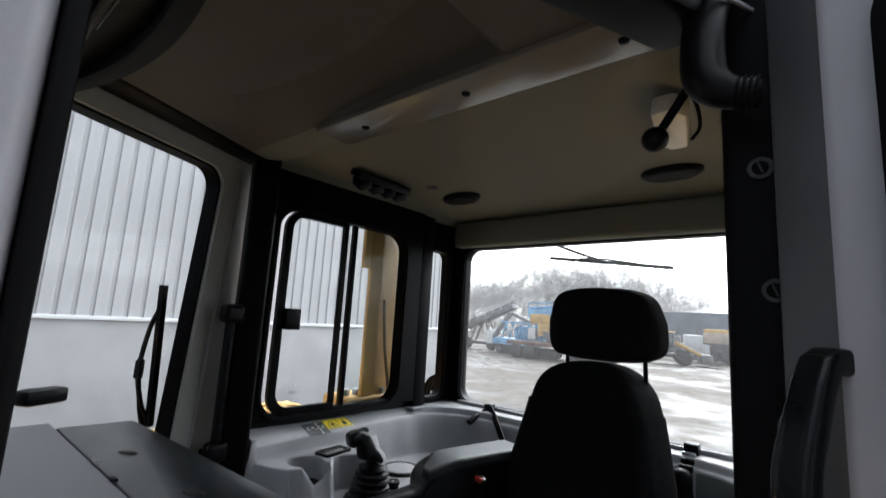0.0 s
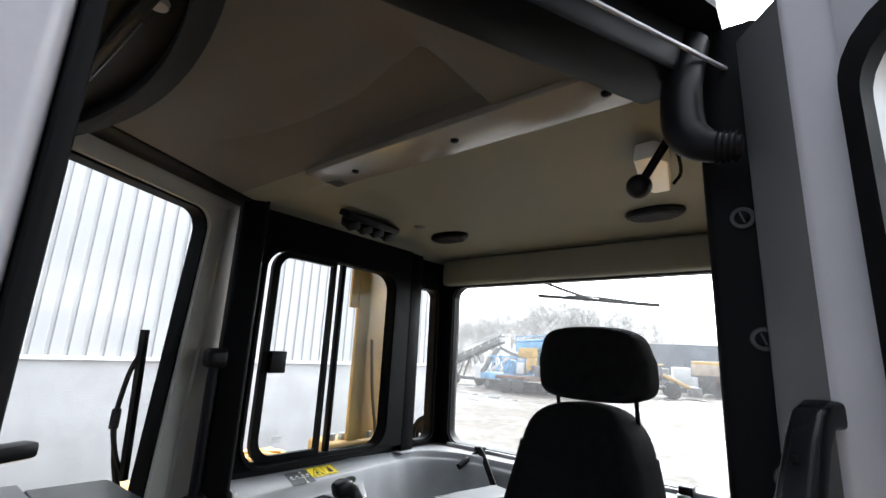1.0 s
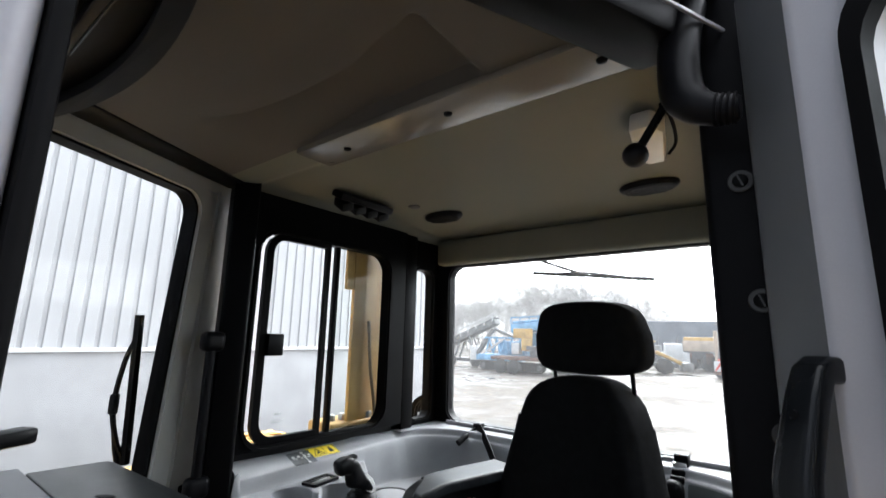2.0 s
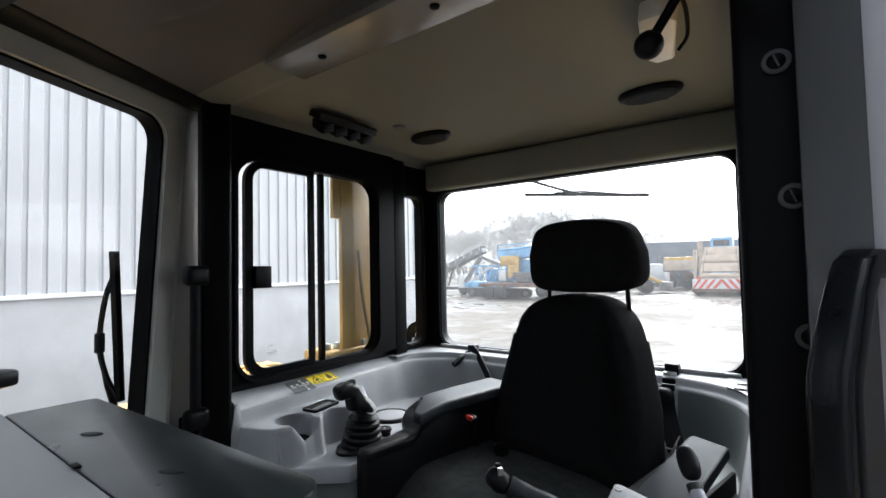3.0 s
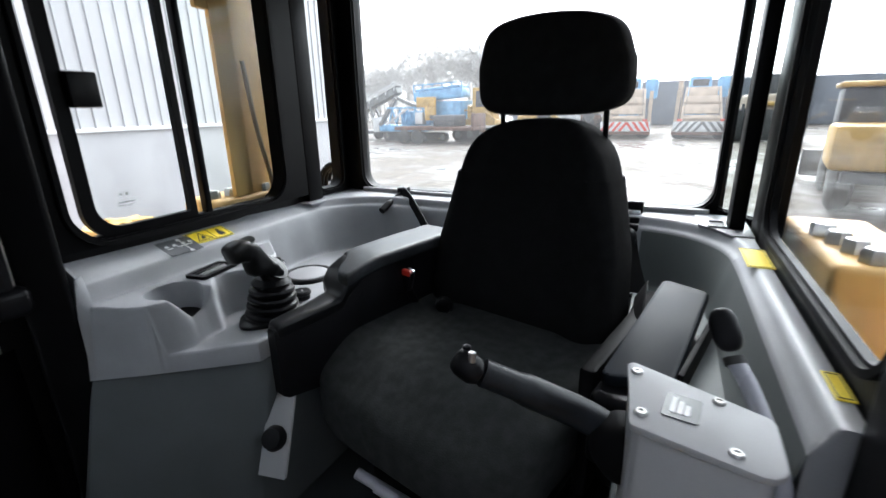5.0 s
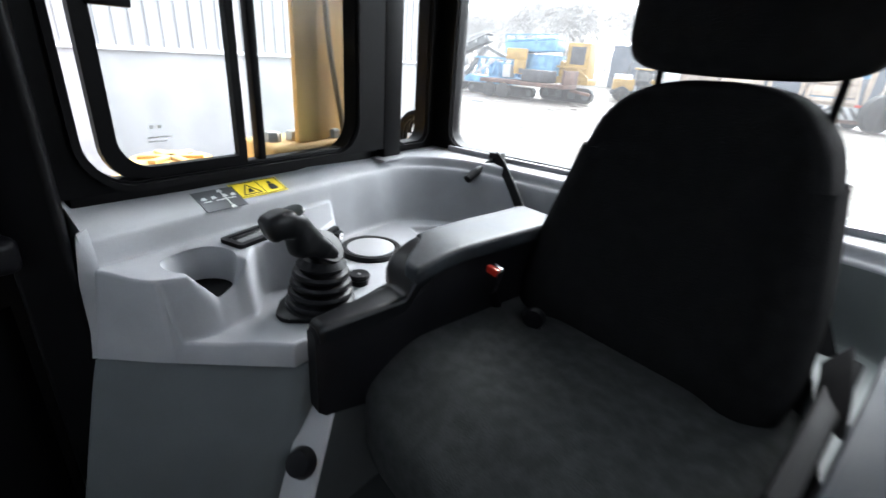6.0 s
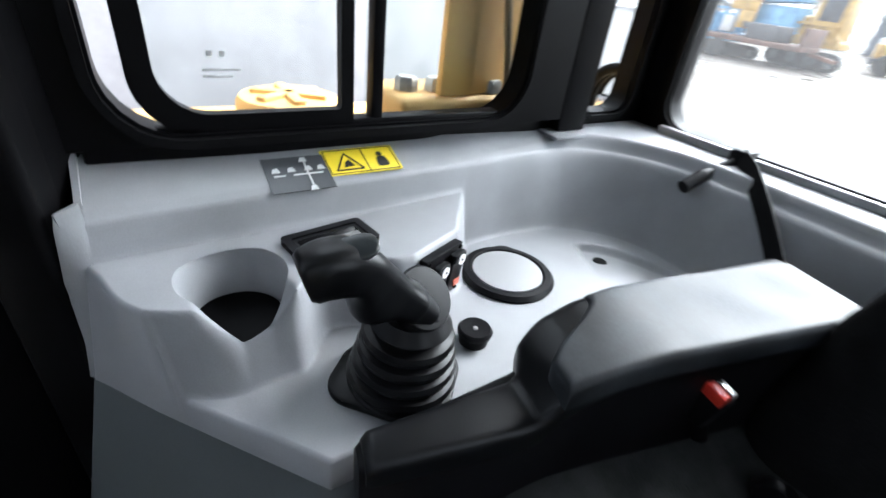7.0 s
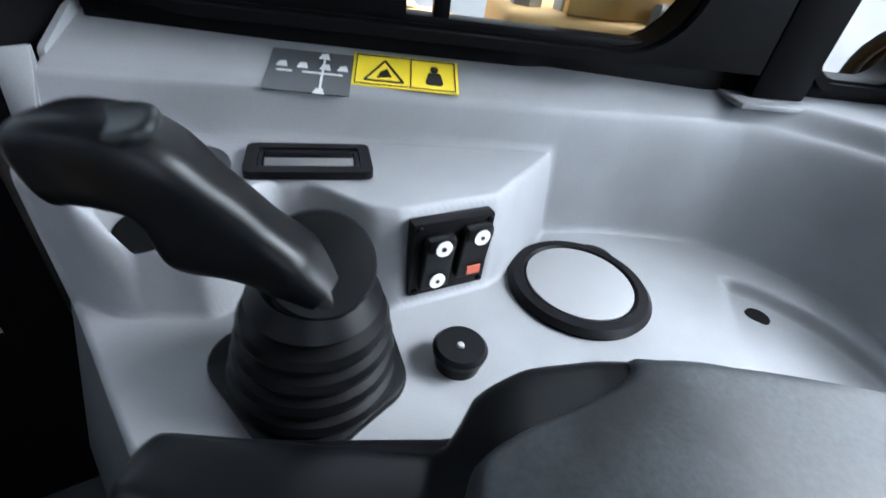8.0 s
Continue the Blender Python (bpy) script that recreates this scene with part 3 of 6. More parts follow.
# ---- doors ----
def build_left_door():
    """The far door, shut: beige lining, black seal, glass, latch, and a wiper outside."""
    m = pose(-0.462, 0.715, 0, 0, 0, -63.25)
    door = tagged(part("door_left", moved(ring([(-0.072, 0.232), (0.505, 0.232), (0.505, 1.635), (-0.072, 1.635)],
                                               [(0.122, 0.62), (0.475, 0.62), (0.475, 1.575), (0.044, 1.575)], -0.04,
                                               r_in=[0.05, 0.05, 0.05, 0.045]), pose(0, 0, 0)), DOOR_BEIGE, m=m),
                  "shut cab door with beige lining and tall window", "door", kind="structure")
    part("seal", moved(ring([(0.110, 0.606), (0.489, 0.606), (0.489, 1.590), (0.031, 1.590)], [(0.128, 0.625), (0.47, 0.625), (0.47, 1.570), (0.050, 1.570)],
                            0.036, r_out=0.055, r_in=0.045), pose(0, -0.045, 0)), RUBBER, door)
    rib = [(0.061, 0.840), (0.068, 0.840), (0.012, 1.597), (0.004, 1.597)]
    part("lining_rib", moved(plate(rounded(rib, 0.003), 0.008), pose(-0.012, 0, 0)), DOOR_BEIGE, door)
    g = part("pane", moved(plate(rounded([(0.124, 0.622), (0.473, 0.622), (0.473, 1.573), (0.046, 1.573)], 0.05), 0.005), pose(0, -0.03, 0)), GLASS, door, smooth=False)
    g.visible_shadow = False
    # black sheet added so that the lower door stays dark
    part("dark_sheet", moved(plate(rounded([(-0.070, 0.235), (0.503, 0.235), (0.503, 0.600), (0.107, 0.604), (0.107, 0.835), (-0.070, 0.835)], 0.004, 3), 0.0065), pose(0, 0.0005, 0)), BLACK, door, "black sheet added over the lower door")
    part("latch", box(0.358, 0.42, -0.002, 0.03, 1.082, 1.106, 0.006), BLACK_PLASTIC, door, "black latch lever")
    # wiper, outside the glass
    w = thing("door_wiper", (0, 0, 0), "black wiper parked upright on the far door glass", "wiper")
    base = m
    blade = [(0.126, -0.052, 1.285), (0.120, -0.050, 1.14), (0.112, -0.050, 0.985)]
    part("blade", moved(strap(curve_path(blade, 5), 0.013, 0.012, (1, 0, 0)), base), RUBBER, w)
    bow = [(0.124, -0.055, 1.235), (0.132, -0.064, 1.195), (0.140, -0.068, 1.13), (0.140, -0.068, 1.085), (0.128, -0.062, 1.03), (0.115, -0.055, 1.0)]
    part("bow", moved(strap(curve_path(bow, 6), 0.008, 0.006, (1, 0, 0)), base), BLACK, w)
    part("arm", moved(tube([(0.140, -0.070, 1.10), (0.126, -0.066, 1.02), (0.108, -0.062, 0.96), (0.06, -0.060, 0.86), (0.03, -0.060, 0.74)], [0.004, 0.005, 0.007, 0.008, 0.010], 8), base), BLACK, w)
    part("pivot", moved(box(0.133, 0.147, -0.076, -0.062, 1.085, 1.125, 0.003), base), BLACK, w)


def build_grab_bar():
    g = thing("grab_bar", (-0.385, 0.712, 0.93), "black upright grab bar on the door pillar", "grab bar")
    b = g.matrix_world.inverted()
    part("bar", moved(tube([(-0.386, 0.706, 0.935), (-0.386, 0.706, 1.228)], 0.011, 14), b), BLACK_PLASTIC, g)
    for z in (0.93, 1.232):
        part("mount", moved(box(-0.402, -0.368, 0.682, 0.732, z - 0.022, z + 0.022, 0.013, 4), b), BLACK_PLASTIC, g)


def build_right_door():
    """The near door, swung wide open on its hinges."""
    m = pose(0.640, 0.70, 0, 0, 0, -30)
    door = thing("door_right", (0, 0, 0), "open grey cab door, its hinge-side facet darkened in colour as shade", "door", kind="structure")
    door.matrix_world = m

    def upright(prof):
        bm = bmesh.new()
        lo = [bm.verts.new((x, y, 0.40)) for x, y in prof]
        hi = [bm.verts.new((x, y, 1.597 + 0.012 * smooth01((x + 0.01) / 0.05))) for x, y in prof]
        for k in range(len(prof)):
            j = (k + 1) % len(prof)
            bm.faces.new((lo[k], lo[j], hi[j], hi[k]))
        bm.faces.new(hi)
        bm.faces.new(lo[::-1])
        return bm
    # facet by the hinges gets a darker grey for the shade on it
    part("lining", upright([(-0.008, 0.033), (-0.010, 0.004), (-0.006, -0.001), (0.034, -0.0075), (0.0385, -0.0092), (0.040, -0.0096), (0.040, 0.033)]), DOOR_SHADED, door, "grey moulded lining with its shade put into the colour", angle=60)
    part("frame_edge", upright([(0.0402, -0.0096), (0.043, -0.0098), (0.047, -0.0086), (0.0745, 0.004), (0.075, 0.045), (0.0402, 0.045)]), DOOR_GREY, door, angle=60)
    outer = [(0.0755, 0.40), (0.56, 0.40), (0.56, 1.612), (0.0755, 1.612)]
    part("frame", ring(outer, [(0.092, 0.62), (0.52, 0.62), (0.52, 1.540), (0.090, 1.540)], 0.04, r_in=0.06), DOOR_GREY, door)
    part("seal", moved(ring([(0.0775, 0.60), (0.535, 0.60), (0.535, 1.556), (0.0765, 1.556)], [(0.093, 0.625), (0.515, 0.625), (0.515, 1.535), (0.090, 1.535)],
                            0.018, r_out=0.065, r_in=0.055), pose(0, -0.012, 0)), RUBBER, door)
    g = part("pane", moved(plate(rounded([(0.098, 0.61), (0.525, 0.61), (0.525, 1.54), (0.083, 1.54)], 0.06), 0.005), pose(0, 0.02, 0)), GLASS, door, smooth=False)
    g.visible_shadow = False
    # pull handle
    path = [Vector(p) for p in ((0.037, -0.004, 1.236), (0.037, -0.020, 1.236), (0.037, -0.028, 1.232), (0.036, -0.036, 1.216), (0.035, -0.046, 1.188), (0.034, -0.053, 1.168),
                                (0.034, -0.056, 1.156), (0.034, -0.057, 1.14), (0.034, -0.057, 1.05), (0.034, -0.055, 0.95), (0.038, -0.042, 0.905), (0.048, -0.010, 0.880))]
    part("pull_handle", strap_round(path, lambda p: float(np.interp(p.z, (1.165, 1.236), (0.0135, 0.0112))), 0.0105, 24, 0.40), HANDLE, door, "broad charcoal moulded pull handle")
    part("screw", moved(lathe([(0, 0), (0.0035, 0), (0.003, 0.0015), (0, 0.002)], 12), pose(0.036, -0.054, 1.205, 68)), BLACK, door)


def strap_round(path, a, b, sides=14, e=1.0):
    """An oval bar along a path, its wide side across x."""
    bm = bmesh.new()
    rings = []
    for i, p in enumerate(path):
        d = (path[min(i + 1, len(path) - 1)] - path[max(i - 1, 0)]).normalized()
        w = (Vector((1, 0, 0)) - d * d.x).normalized()
        nrm = d.cross(w)
        row = []
        for k in range(sides):
            c, q = math.cos((k + 0.5) * 2 * math.pi / sides), math.sin((k + 0.5) * 2 * math.pi / sides)
            row.append(bm.verts.new(p + w * (a(p) if callable(a) else a) * math.copysign(abs(c) ** e, c) + nrm * b * math.copysign(abs(q) ** e, q)))
        rings.append(row)
    for r, s in zip(rings, rings[1:]):
        for k in range(sides):
            bm.faces.new((r[k], r[(k + 1) % sides], s[(k + 1) % sides], s[k]))
    bm.faces.new(rings[0][::-1])
    bm.faces.new(rings[-1])
    return bm


def build_pillar_bolts():
    """Slotted bolts with pale washers, evenly spaced up the door pillar."""
    b = thing("pillar_bolt", (0.643, 0.7345, 1.052), "slotted black bolt with a pale washer on the door pillar", "bolt", "bolts up the door pillar")
    part("washer", moved(lathe([(0.006, 0), (0.0105, 0), (0.0115, 0.001), (0.0105, 0.002), (0.006, 0.002)], 24), pose(0, 0, 0, 90)), WASHER, b)
    part("head", moved(lathe([(0, 0.0), (0.0072, 0.0), (0.0072, 0.0025), (0.0055, 0.004), (0, 0.0042)], 20), pose(0, 0, 0, 90)), BLACK, b)
    part("slot", moved(box(-0.0008, 0.0008, -0.006, 0.006, 0.0040, 0.0048), pose(0, 0, 0, 90) @ pose(0, 0, 0, 0, 0, 20)), WASHER, b, smooth=False)
    for k in range(1, 4):
        copy_thing(b, pose(0.643 - 0.0073 * k, 0.7345, 1.053 + 0.121 * k))


# ---- the moulded console round the seat ----
def smooth01(v):
    v = max(0.0, min(1.0, v))
    return v * v * (3 - 2 * v)


def pocket(x, y, x0, x1, y1, r):
    """Signed distance to the rim of the pocket, open to the front; inside is negative."""
    qx = max(x0 + r - x, x - (x1 - r))
    qy = y - (y1 - r)
    return min(max(qx, qy), 0.0) + math.hypot(max(qx, 0), max(qy, 0)) - r


DECK, SHELF = 0.810, 0.890
CUP = (-0.309, 0.893, 0.046)
DRAIN = (-0.195, 1.300, 0.140)


def ledge_edge(y):
    """Where the ledge under the side window rolls over."""
    return float(np.interp(y, (0.780, 0.850, 1.15, 1.38), (-0.370, -0.375, -0.398, -0.418)))


def console_height(x, y):
    """Height of the moulding: ledge under the windows, pocket round the seat, raised shelf with the cup well."""
    d = pocket(x, y, ledge_edge(y), 0.565, 1.515, 0.17)
    width = 0.022 + 0.03 * smooth01((y - 1.25) / 0.2)
    side = smooth01((1.44 - y) / 0.10) if x < 0 else 0.0
    ledge = 0.020 * smooth01(d / 0.016) * (1 - side) + (0.003 + 0.36 * max(0.0, min(d, 0.075))) * side
    z = DECK + (0.926 - DECK) * smooth01((d + width) / width) + ledge * smooth01((d + 0.010) / 0.020)
    if x < 0.0 and y < 1.30:
        # raised shelf: its edge runs back from the cup, dips in behind the lever, and ends in a point
        e1 = -0.256 - 0.044 * smooth01((y - 0.928) / 0.048) - 0.018 * max(0.0, min(1.0, 1 - (y - (0.690 + (x + 0.455) * 0.7833)) / 0.040)) ** 2 * smooth01((x + 0.31) / 0.03)
        if y > 0.985:
            e1 = -0.300 + 0.028 * smooth01((y - 0.985) / 0.06)
        if y > 1.058:
            e1 = -0.272 - (y - 1.058) * 0.42
        if y > 1.130:
            e1 = -0.302 - (y - 1.130) * 1.05 - (y - 1.130) ** 2 * 3.0
        s = smooth01((e1 - x) / (0.016 if y < 1.130 else 0.016 + 0.012 * smooth01((y - 1.130) / 0.02)) + 0.5)
        top = SHELF + 0.004 * smooth01((1.0 - y) / 0.2)
        top -= float(np.interp(y, (0.858, 0.888, 0.912, 0.936), (0.0, 0.040, 0.032, 0.0))) * smooth01((x + 0.300) / 0.03)
        # the shelf runs into the wall behind it with a soft fillet
        shelf, k = DECK + (top - DECK) * s, 0.014
        h = max(0.0, k - abs(z - shelf)) / k
        z = max(z, shelf) + (h * h * k / 4 if s > 0.02 else 0.0) * smooth01(s)
        if y < 0.93 and s < 0.5:
            z -= 0.004 * smooth01((0.90 - y) / 0.03)
    # crescent drain in the rear corner of the deck: a low step behind, running out to the front
    r, a = math.hypot(x - DRAIN[0], y - DRAIN[1]), math.atan2(y - DRAIN[1], x - DRAIN[0])
    if r < DRAIN[2] + 0.012 and x < -0.1 and d < -0.02:
        z -= 0.011 * smooth01((r - DRAIN[2] + 0.085) / 0.08) * smooth01((DRAIN[2] + 0.010 - r) / 0.010) * smooth01((a - 1.35) / 0.3) * smooth01((2.72 - a) / 0.14)
    return z


def build_console():
    """One mesh: the upper moulding as a fine height field, with a skirt down its free edges."""
    step, end = 0.004, 1.602

    def set_back(x):
        """How far the top of the front face leans back towards its outer corner."""
        return 0.025 * smooth01((-0.290 - x) / 0.075)

    def front(x):
        return 0.690 + (x + 0.455) * 0.235 / 0.300 + set_back(x) if x > -0.358 else 0.791 + 0.004 * smooth01((-0.358 - x) / 0.012)

    bm = bmesh.new()

    def patch(x0, x1, low, hole, bm=bm, keep=None):
        nx = round((x1 - x0) / (step / 2 if hole else step))
        ny = round((end - low((x0 + x1) / 2)) / (step * 0.6 if hole else step))
        verts = {}

        def vert(i, j):
            if (i, j) not in verts:
                flat = x0 + (x1 - x0) * i / nx

                def along(y):
                    # let the rows of the mesh follow the edge of the ledge
                    if not hole or flat >= -0.32:
                        return flat
                    e = ledge_edge(y)
                    return x0 + (flat - x0) * (e - x0) / (-0.398 - x0) if flat < -0.398 else e + (flat + 0.398) * (-0.32 - e) / 0.078
                start = low(along(0.785))
                y = start + (end - start) * j / ny
                x = along(y)
                verts[(i, j)] = bm.verts.new((x, y, console_height(x, y)))
            return verts[(i, j)]
        for i in range(nx):
            for j in range(ny):
                x = x0 + (x1 - x0) * (i + 0.5) / nx
                y = low(x) + (end - low(x)) * (j + 0.5) / ny
                if keep and not keep(console_height(x, y)):
                    continue
                if not (hole and math.hypot(x - CUP[0], y - CUP[1]) < CUP[2]):
                    bm.faces.new((vert(i, j), vert(i + 1, j), vert(i + 1, j + 1), vert(i, j + 1)))
    patch(-0.455, -0.155, front, True)
    patch(-0.155, 0.405, lambda x: 1.40, False)
    patch(0.405, 0.602, lambda x: 0.83, False, keep=lambda z: z > 0.918)
    # moulding below the right ledge, its shade put into a darker colour
    shaded = bmesh.new()
    patch(0.405, 0.602, lambda x: 0.83 + 0.17 * smooth01((0.475 - x) / 0.03), False, shaded, lambda z: z <= 0.918)
    # draw the joint of ledge and darkened part onto one smooth line
    for mesh in (bm, shaded):
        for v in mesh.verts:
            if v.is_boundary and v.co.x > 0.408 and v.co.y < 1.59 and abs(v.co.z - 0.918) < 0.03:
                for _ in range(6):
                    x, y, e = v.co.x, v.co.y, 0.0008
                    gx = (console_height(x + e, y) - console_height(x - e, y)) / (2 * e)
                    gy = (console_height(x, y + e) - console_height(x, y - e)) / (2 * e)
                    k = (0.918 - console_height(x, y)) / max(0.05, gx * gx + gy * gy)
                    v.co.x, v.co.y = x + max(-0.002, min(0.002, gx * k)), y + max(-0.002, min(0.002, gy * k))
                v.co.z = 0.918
    # draw the mesh onto the round rim of the cup well
    def by_cup(v):
        return math.hypot(v.co.x - CUP[0], v.co.y - CUP[1]) < CUP[2] + 0.006
    for v in bm.verts:
        if v.is_boundary and by_cup(v):
            w = Vector((v.co.x - CUP[0], v.co.y - CUP[1])).normalized() * CUP[2]
            v.co = (CUP[0] + w.x, CUP[1] + w.y, console_height(CUP[0] + w.x, CUP[1] + w.y))
    # rounded lip, then a straight drop
    for drop in (False, True):
        edges = [e for e in bm.edges if e.is_boundary and not by_cup(e.verts[0])]
        res = bmesh.ops.extrude_edge_only(bm, edges=edges)
        for v in res["geom"]:
            if isinstance(v, bmesh.types.BMVert):
                if drop:
                    v.co.z = 0.774
                    if -0.365 < v.co.x < -0.13 and v.co.y < 1.0:
                        v.co.y -= 0.85 * set_back(v.co.x)
                else:
                    v.co.z -= 0.004
                    if v.co.x < -0.13 and v.co.y < 1.0:
                        v.co.xy += Vector((0.0019, -0.0024))
    con = tagged(part("console", bm, CONSOLE, angle=75), "light grey moulded console with cup well round the seat", "console")
    part("shaded_moulding", shaded, SHADED_CONSOLE, con, "lower console moulding beside the seat, darkened in colour for shade")
    # dark lower panels
    rake = Matrix.Identity(4)
    rake[1][2], rake[1][3] = 0.25, -0.25 * 0.7735
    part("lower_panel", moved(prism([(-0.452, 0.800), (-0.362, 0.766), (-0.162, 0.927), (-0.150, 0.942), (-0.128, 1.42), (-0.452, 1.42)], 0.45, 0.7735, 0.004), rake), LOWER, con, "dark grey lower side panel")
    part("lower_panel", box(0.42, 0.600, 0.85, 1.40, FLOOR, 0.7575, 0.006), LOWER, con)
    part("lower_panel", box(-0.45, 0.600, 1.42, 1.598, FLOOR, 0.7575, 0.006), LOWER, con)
    # upturned front flange of the ledge
    part("end_flange", moved(plate(rounded([(-0.4535, 0.900), (-0.388, 0.900), (-0.386, 0.938), (-0.4535, 0.972)], [0.001, 0.004, 0.006, 0.006], 4), 0.005), pose(0, 0.7915, 0)), CONSOLE, con)
    # upright flange at the outer front corner, drawn out to a thin ear at the top
    ear, rings = bmesh.new(), []
    for z, ring_pts in ((0.7742, ((-0.368, 0.759), (-0.353, 0.7715), (-0.352, 0.782), (-0.374, 0.782))),
                        (0.860, ((-0.364, 0.769), (-0.3555, 0.7825), (-0.354, 0.792), (-0.376, 0.791))),
                        (0.905, ((-0.362, 0.7745), (-0.3595, 0.785), (-0.360, 0.796), (-0.378, 0.794))),
                        (0.930, ((-0.3605, 0.7775), (-0.3615, 0.784), (-0.370, 0.7975), (-0.379, 0.7945))),
                        (0.9435, ((-0.360, 0.779), (-0.3605, 0.7815), (-0.375, 0.797), (-0.379, 0.7945)))):
        rings.append([ear.verts.new((px, py, z)) for px, py in ring_pts])
    for lo, hi in zip(rings, rings[1:]):
        for k in range(4):
            ear.faces.new((lo[k], lo[(k + 1) % 4], hi[(k + 1) % 4], hi[k]))
    ear.faces.new(rings[-1])
    ear.faces.new(rings[0][::-1])
    bmesh.ops.bevel(ear, geom=[e for e in ear.edges if abs(e.verts[0].co.z - e.verts[1].co.z) > 0.005], offset=0.0018, segments=2, affect="EDGES")
    part("corner_flange", ear, CONSOLE, con, angle=70)
    # cup well: a smooth sleeve, cut low where the shelf dips, and a black disc at the bottom
    sleeve, rings = bmesh.new(), []
    for drop, rad in ((0.0004, 0.0012), (0.002, -0.0006), (0.008, -0.0025), (0.02, -0.0045), (0.06, -0.006)):
        row = []
        for k in range(72):
            c, s = math.cos(k * math.pi / 36), math.sin(k * math.pi / 36)
            top = min(console_height(CUP[0] + (CUP[2] + g) * c, CUP[1] + (CUP[2] + g) * s) for g in (0.0, 0.001, 0.0025))
            r = CUP[2] + rad
            row.append(sleeve.verts.new((CUP[0] + r * c, CUP[1] + r * s, top - drop if drop < 0.05 else SHELF - 0.062)))
        rings.append(row)
    for r, s in zip(rings, rings[1:]):
        for k in range(72):
            sleeve.faces.new((r[k], r[(k + 1) % 72], s[(k + 1) % 72], s[k]))
    part("cup_sleeve", sleeve, CONSOLE, con, angle=80)
    cup = moved(lathe([(0, 0.0), (CUP[2] - 0.007, 0.0), (CUP[2] - 0.007, 0.002), (0, 0.002)], 36), pose(CUP[0], CUP[1], SHELF - 0.049))
    part("cup_floor", cup, BLACK, con)
    return con


def build_console_fittings(con):
    # air vent in the shelf
    vent = thing("air_vent", (-0.331, 0.990, SHELF + 0.001), "black rectangular air vent set into the console shelf", "vent", turn=99)
    part("frame", ring(rect(-0.0445, 0.0445, -0.0235, 0.0235), rect(-0.036, 0.036, -0.0155, 0.0155), 0.006, r_out=0.006, r_in=0.003), BLACK_PLASTIC, vent, m=pose(0, 0, 0.006, -90))
    part("inner_frame", ring(rect(-0.0355, 0.0355, -0.015, 0.015), rect(-0.0325, 0.0325, -0.011, 0.011), 0.003, r_out=0.003, r_in=0.002), GRIP, vent, m=pose(0, 0, 0.0045, -90))
    part("bed", box(-0.034, 0.034, -0.013, 0.013, -0.004, 0.0005), BLACK, vent)
    # front slat in grey, the light it catches put into its colour
    part("slat", moved(box(-0.0315, 0.0315, -0.0055, 0.0055, -0.0008, 0.0008, 0.0005), pose(0, -0.0045, 0.0030, 14)), MACHINE_GREY, vent)
    part("slat", moved(box(-0.0315, 0.0315, -0.0035, 0.0035, -0.0008, 0.0008, 0.0005), pose(0, 0.0065, 0.0030, 40)), BLACK_PLASTIC, vent)
    # switch panel on the face of the shelf's end
    m = pose(-0.2865, 1.094, 0.853, 0, 0, 112) @ Matrix.Diagonal((0.92, 0.92, 0.92, 1))
    sw = thing("switch_panel", (0, 0, 0), "black panel with four rocker switch halves on the console", "switch panel")
    sw.matrix_world = m
    part("plate", box(-0.035, 0.035, -0.008, 0.004, -0.036, 0.034, 0.002), BLACK_PLASTIC, sw)
    for k, x in enumerate((-0.015, 0.017)):
        r = part("rocker", moved(prism(rounded([(-0.0125, -0.026), (0.0125, -0.026), (0.0125, 0.022), (-0.0125, 0.022)], 0.002, 3), 0, 0.007, 0.0015),
                                 pose(x, -0.0085, 0.0 + 0.004 * k, 90 + (6 if k else 4))), GRIP, sw)
        part("hood", box(x - 0.012, x + 0.012, -0.020, -0.009, 0.012 + 0.004 * k, 0.026 + 0.004 * k, 0.004), GRIP, sw)
        for j, z in enumerate((0.004, -0.016)):
            mat = RED_DIM if (k and j) else WHITE_DISC
            if k and j:
                part("legend", box(x - 0.006, x + 0.006, -0.0175, -0.0160, z - 0.004 + 0.004 * k, z + 0.004 + 0.004 * k), mat, sw, "red pictogram")
            else:
                part("legend", moved(lathe([(0, 0), (0.0068, 0), (0.0068, 0.001), (0, 0.001)], 24), pose(x, -0.0201 if j == 0 else -0.0165, z + 0.004 * k + (0.014 if j == 0 else 0), 90)), mat, sw, "white round pictogram")
                part("legend_mark", moved(lathe([(0, 0), (0.0017, 0), (0.0017, 0.0006), (0, 0.0006)], 16), pose(x, -0.0213 if j == 0 else -0.0178, z + 0.004 * k + (0.014 if j == 0 else 0), 90)), INK, sw)
    for x, z in ((-0.030, 0.029), (0.030, 0.029), (-0.030, -0.031), (0.030, -0.031)):
        part("screw", moved(lathe([(0, 0), (0.003, 0), (0.0025, 0.0018), (0, 0.002)], 10), pose(x, -0.008, z, 90)), BLACK, sw)
    # round lid
    lid = thing("round_lid", (-0.300, 1.213, DECK), "round grey lid in a black ring on the console deck", "lid")
    part("ring", lathe([(0.0, 0.0), (0.0605, 0.0), (0.0615, 0.003), (0.057, 0.0075), (0.049, 0.008), (0.0465, 0.005), (0.0, 0.005)], 56), BLACK_PLASTIC, lid)
    part("disc", moved(lathe([(0, 0.0), (0.0455, 0.0), (0.0455, 0.0020), (0.044, 0.0026), (0, 0.0026)], 56), pose(0, 0, 0.0052)), LIGHT_PANEL, lid)
    # knob
    part("tab", moved(lathe([(0, 0), (0.019, 0), (0.0185, 0.004), (0.014, 0.0062), (0, 0.0065)], 24), pose(-0.040, 0.028, 0)), BLACK_PLASTIC, lid)
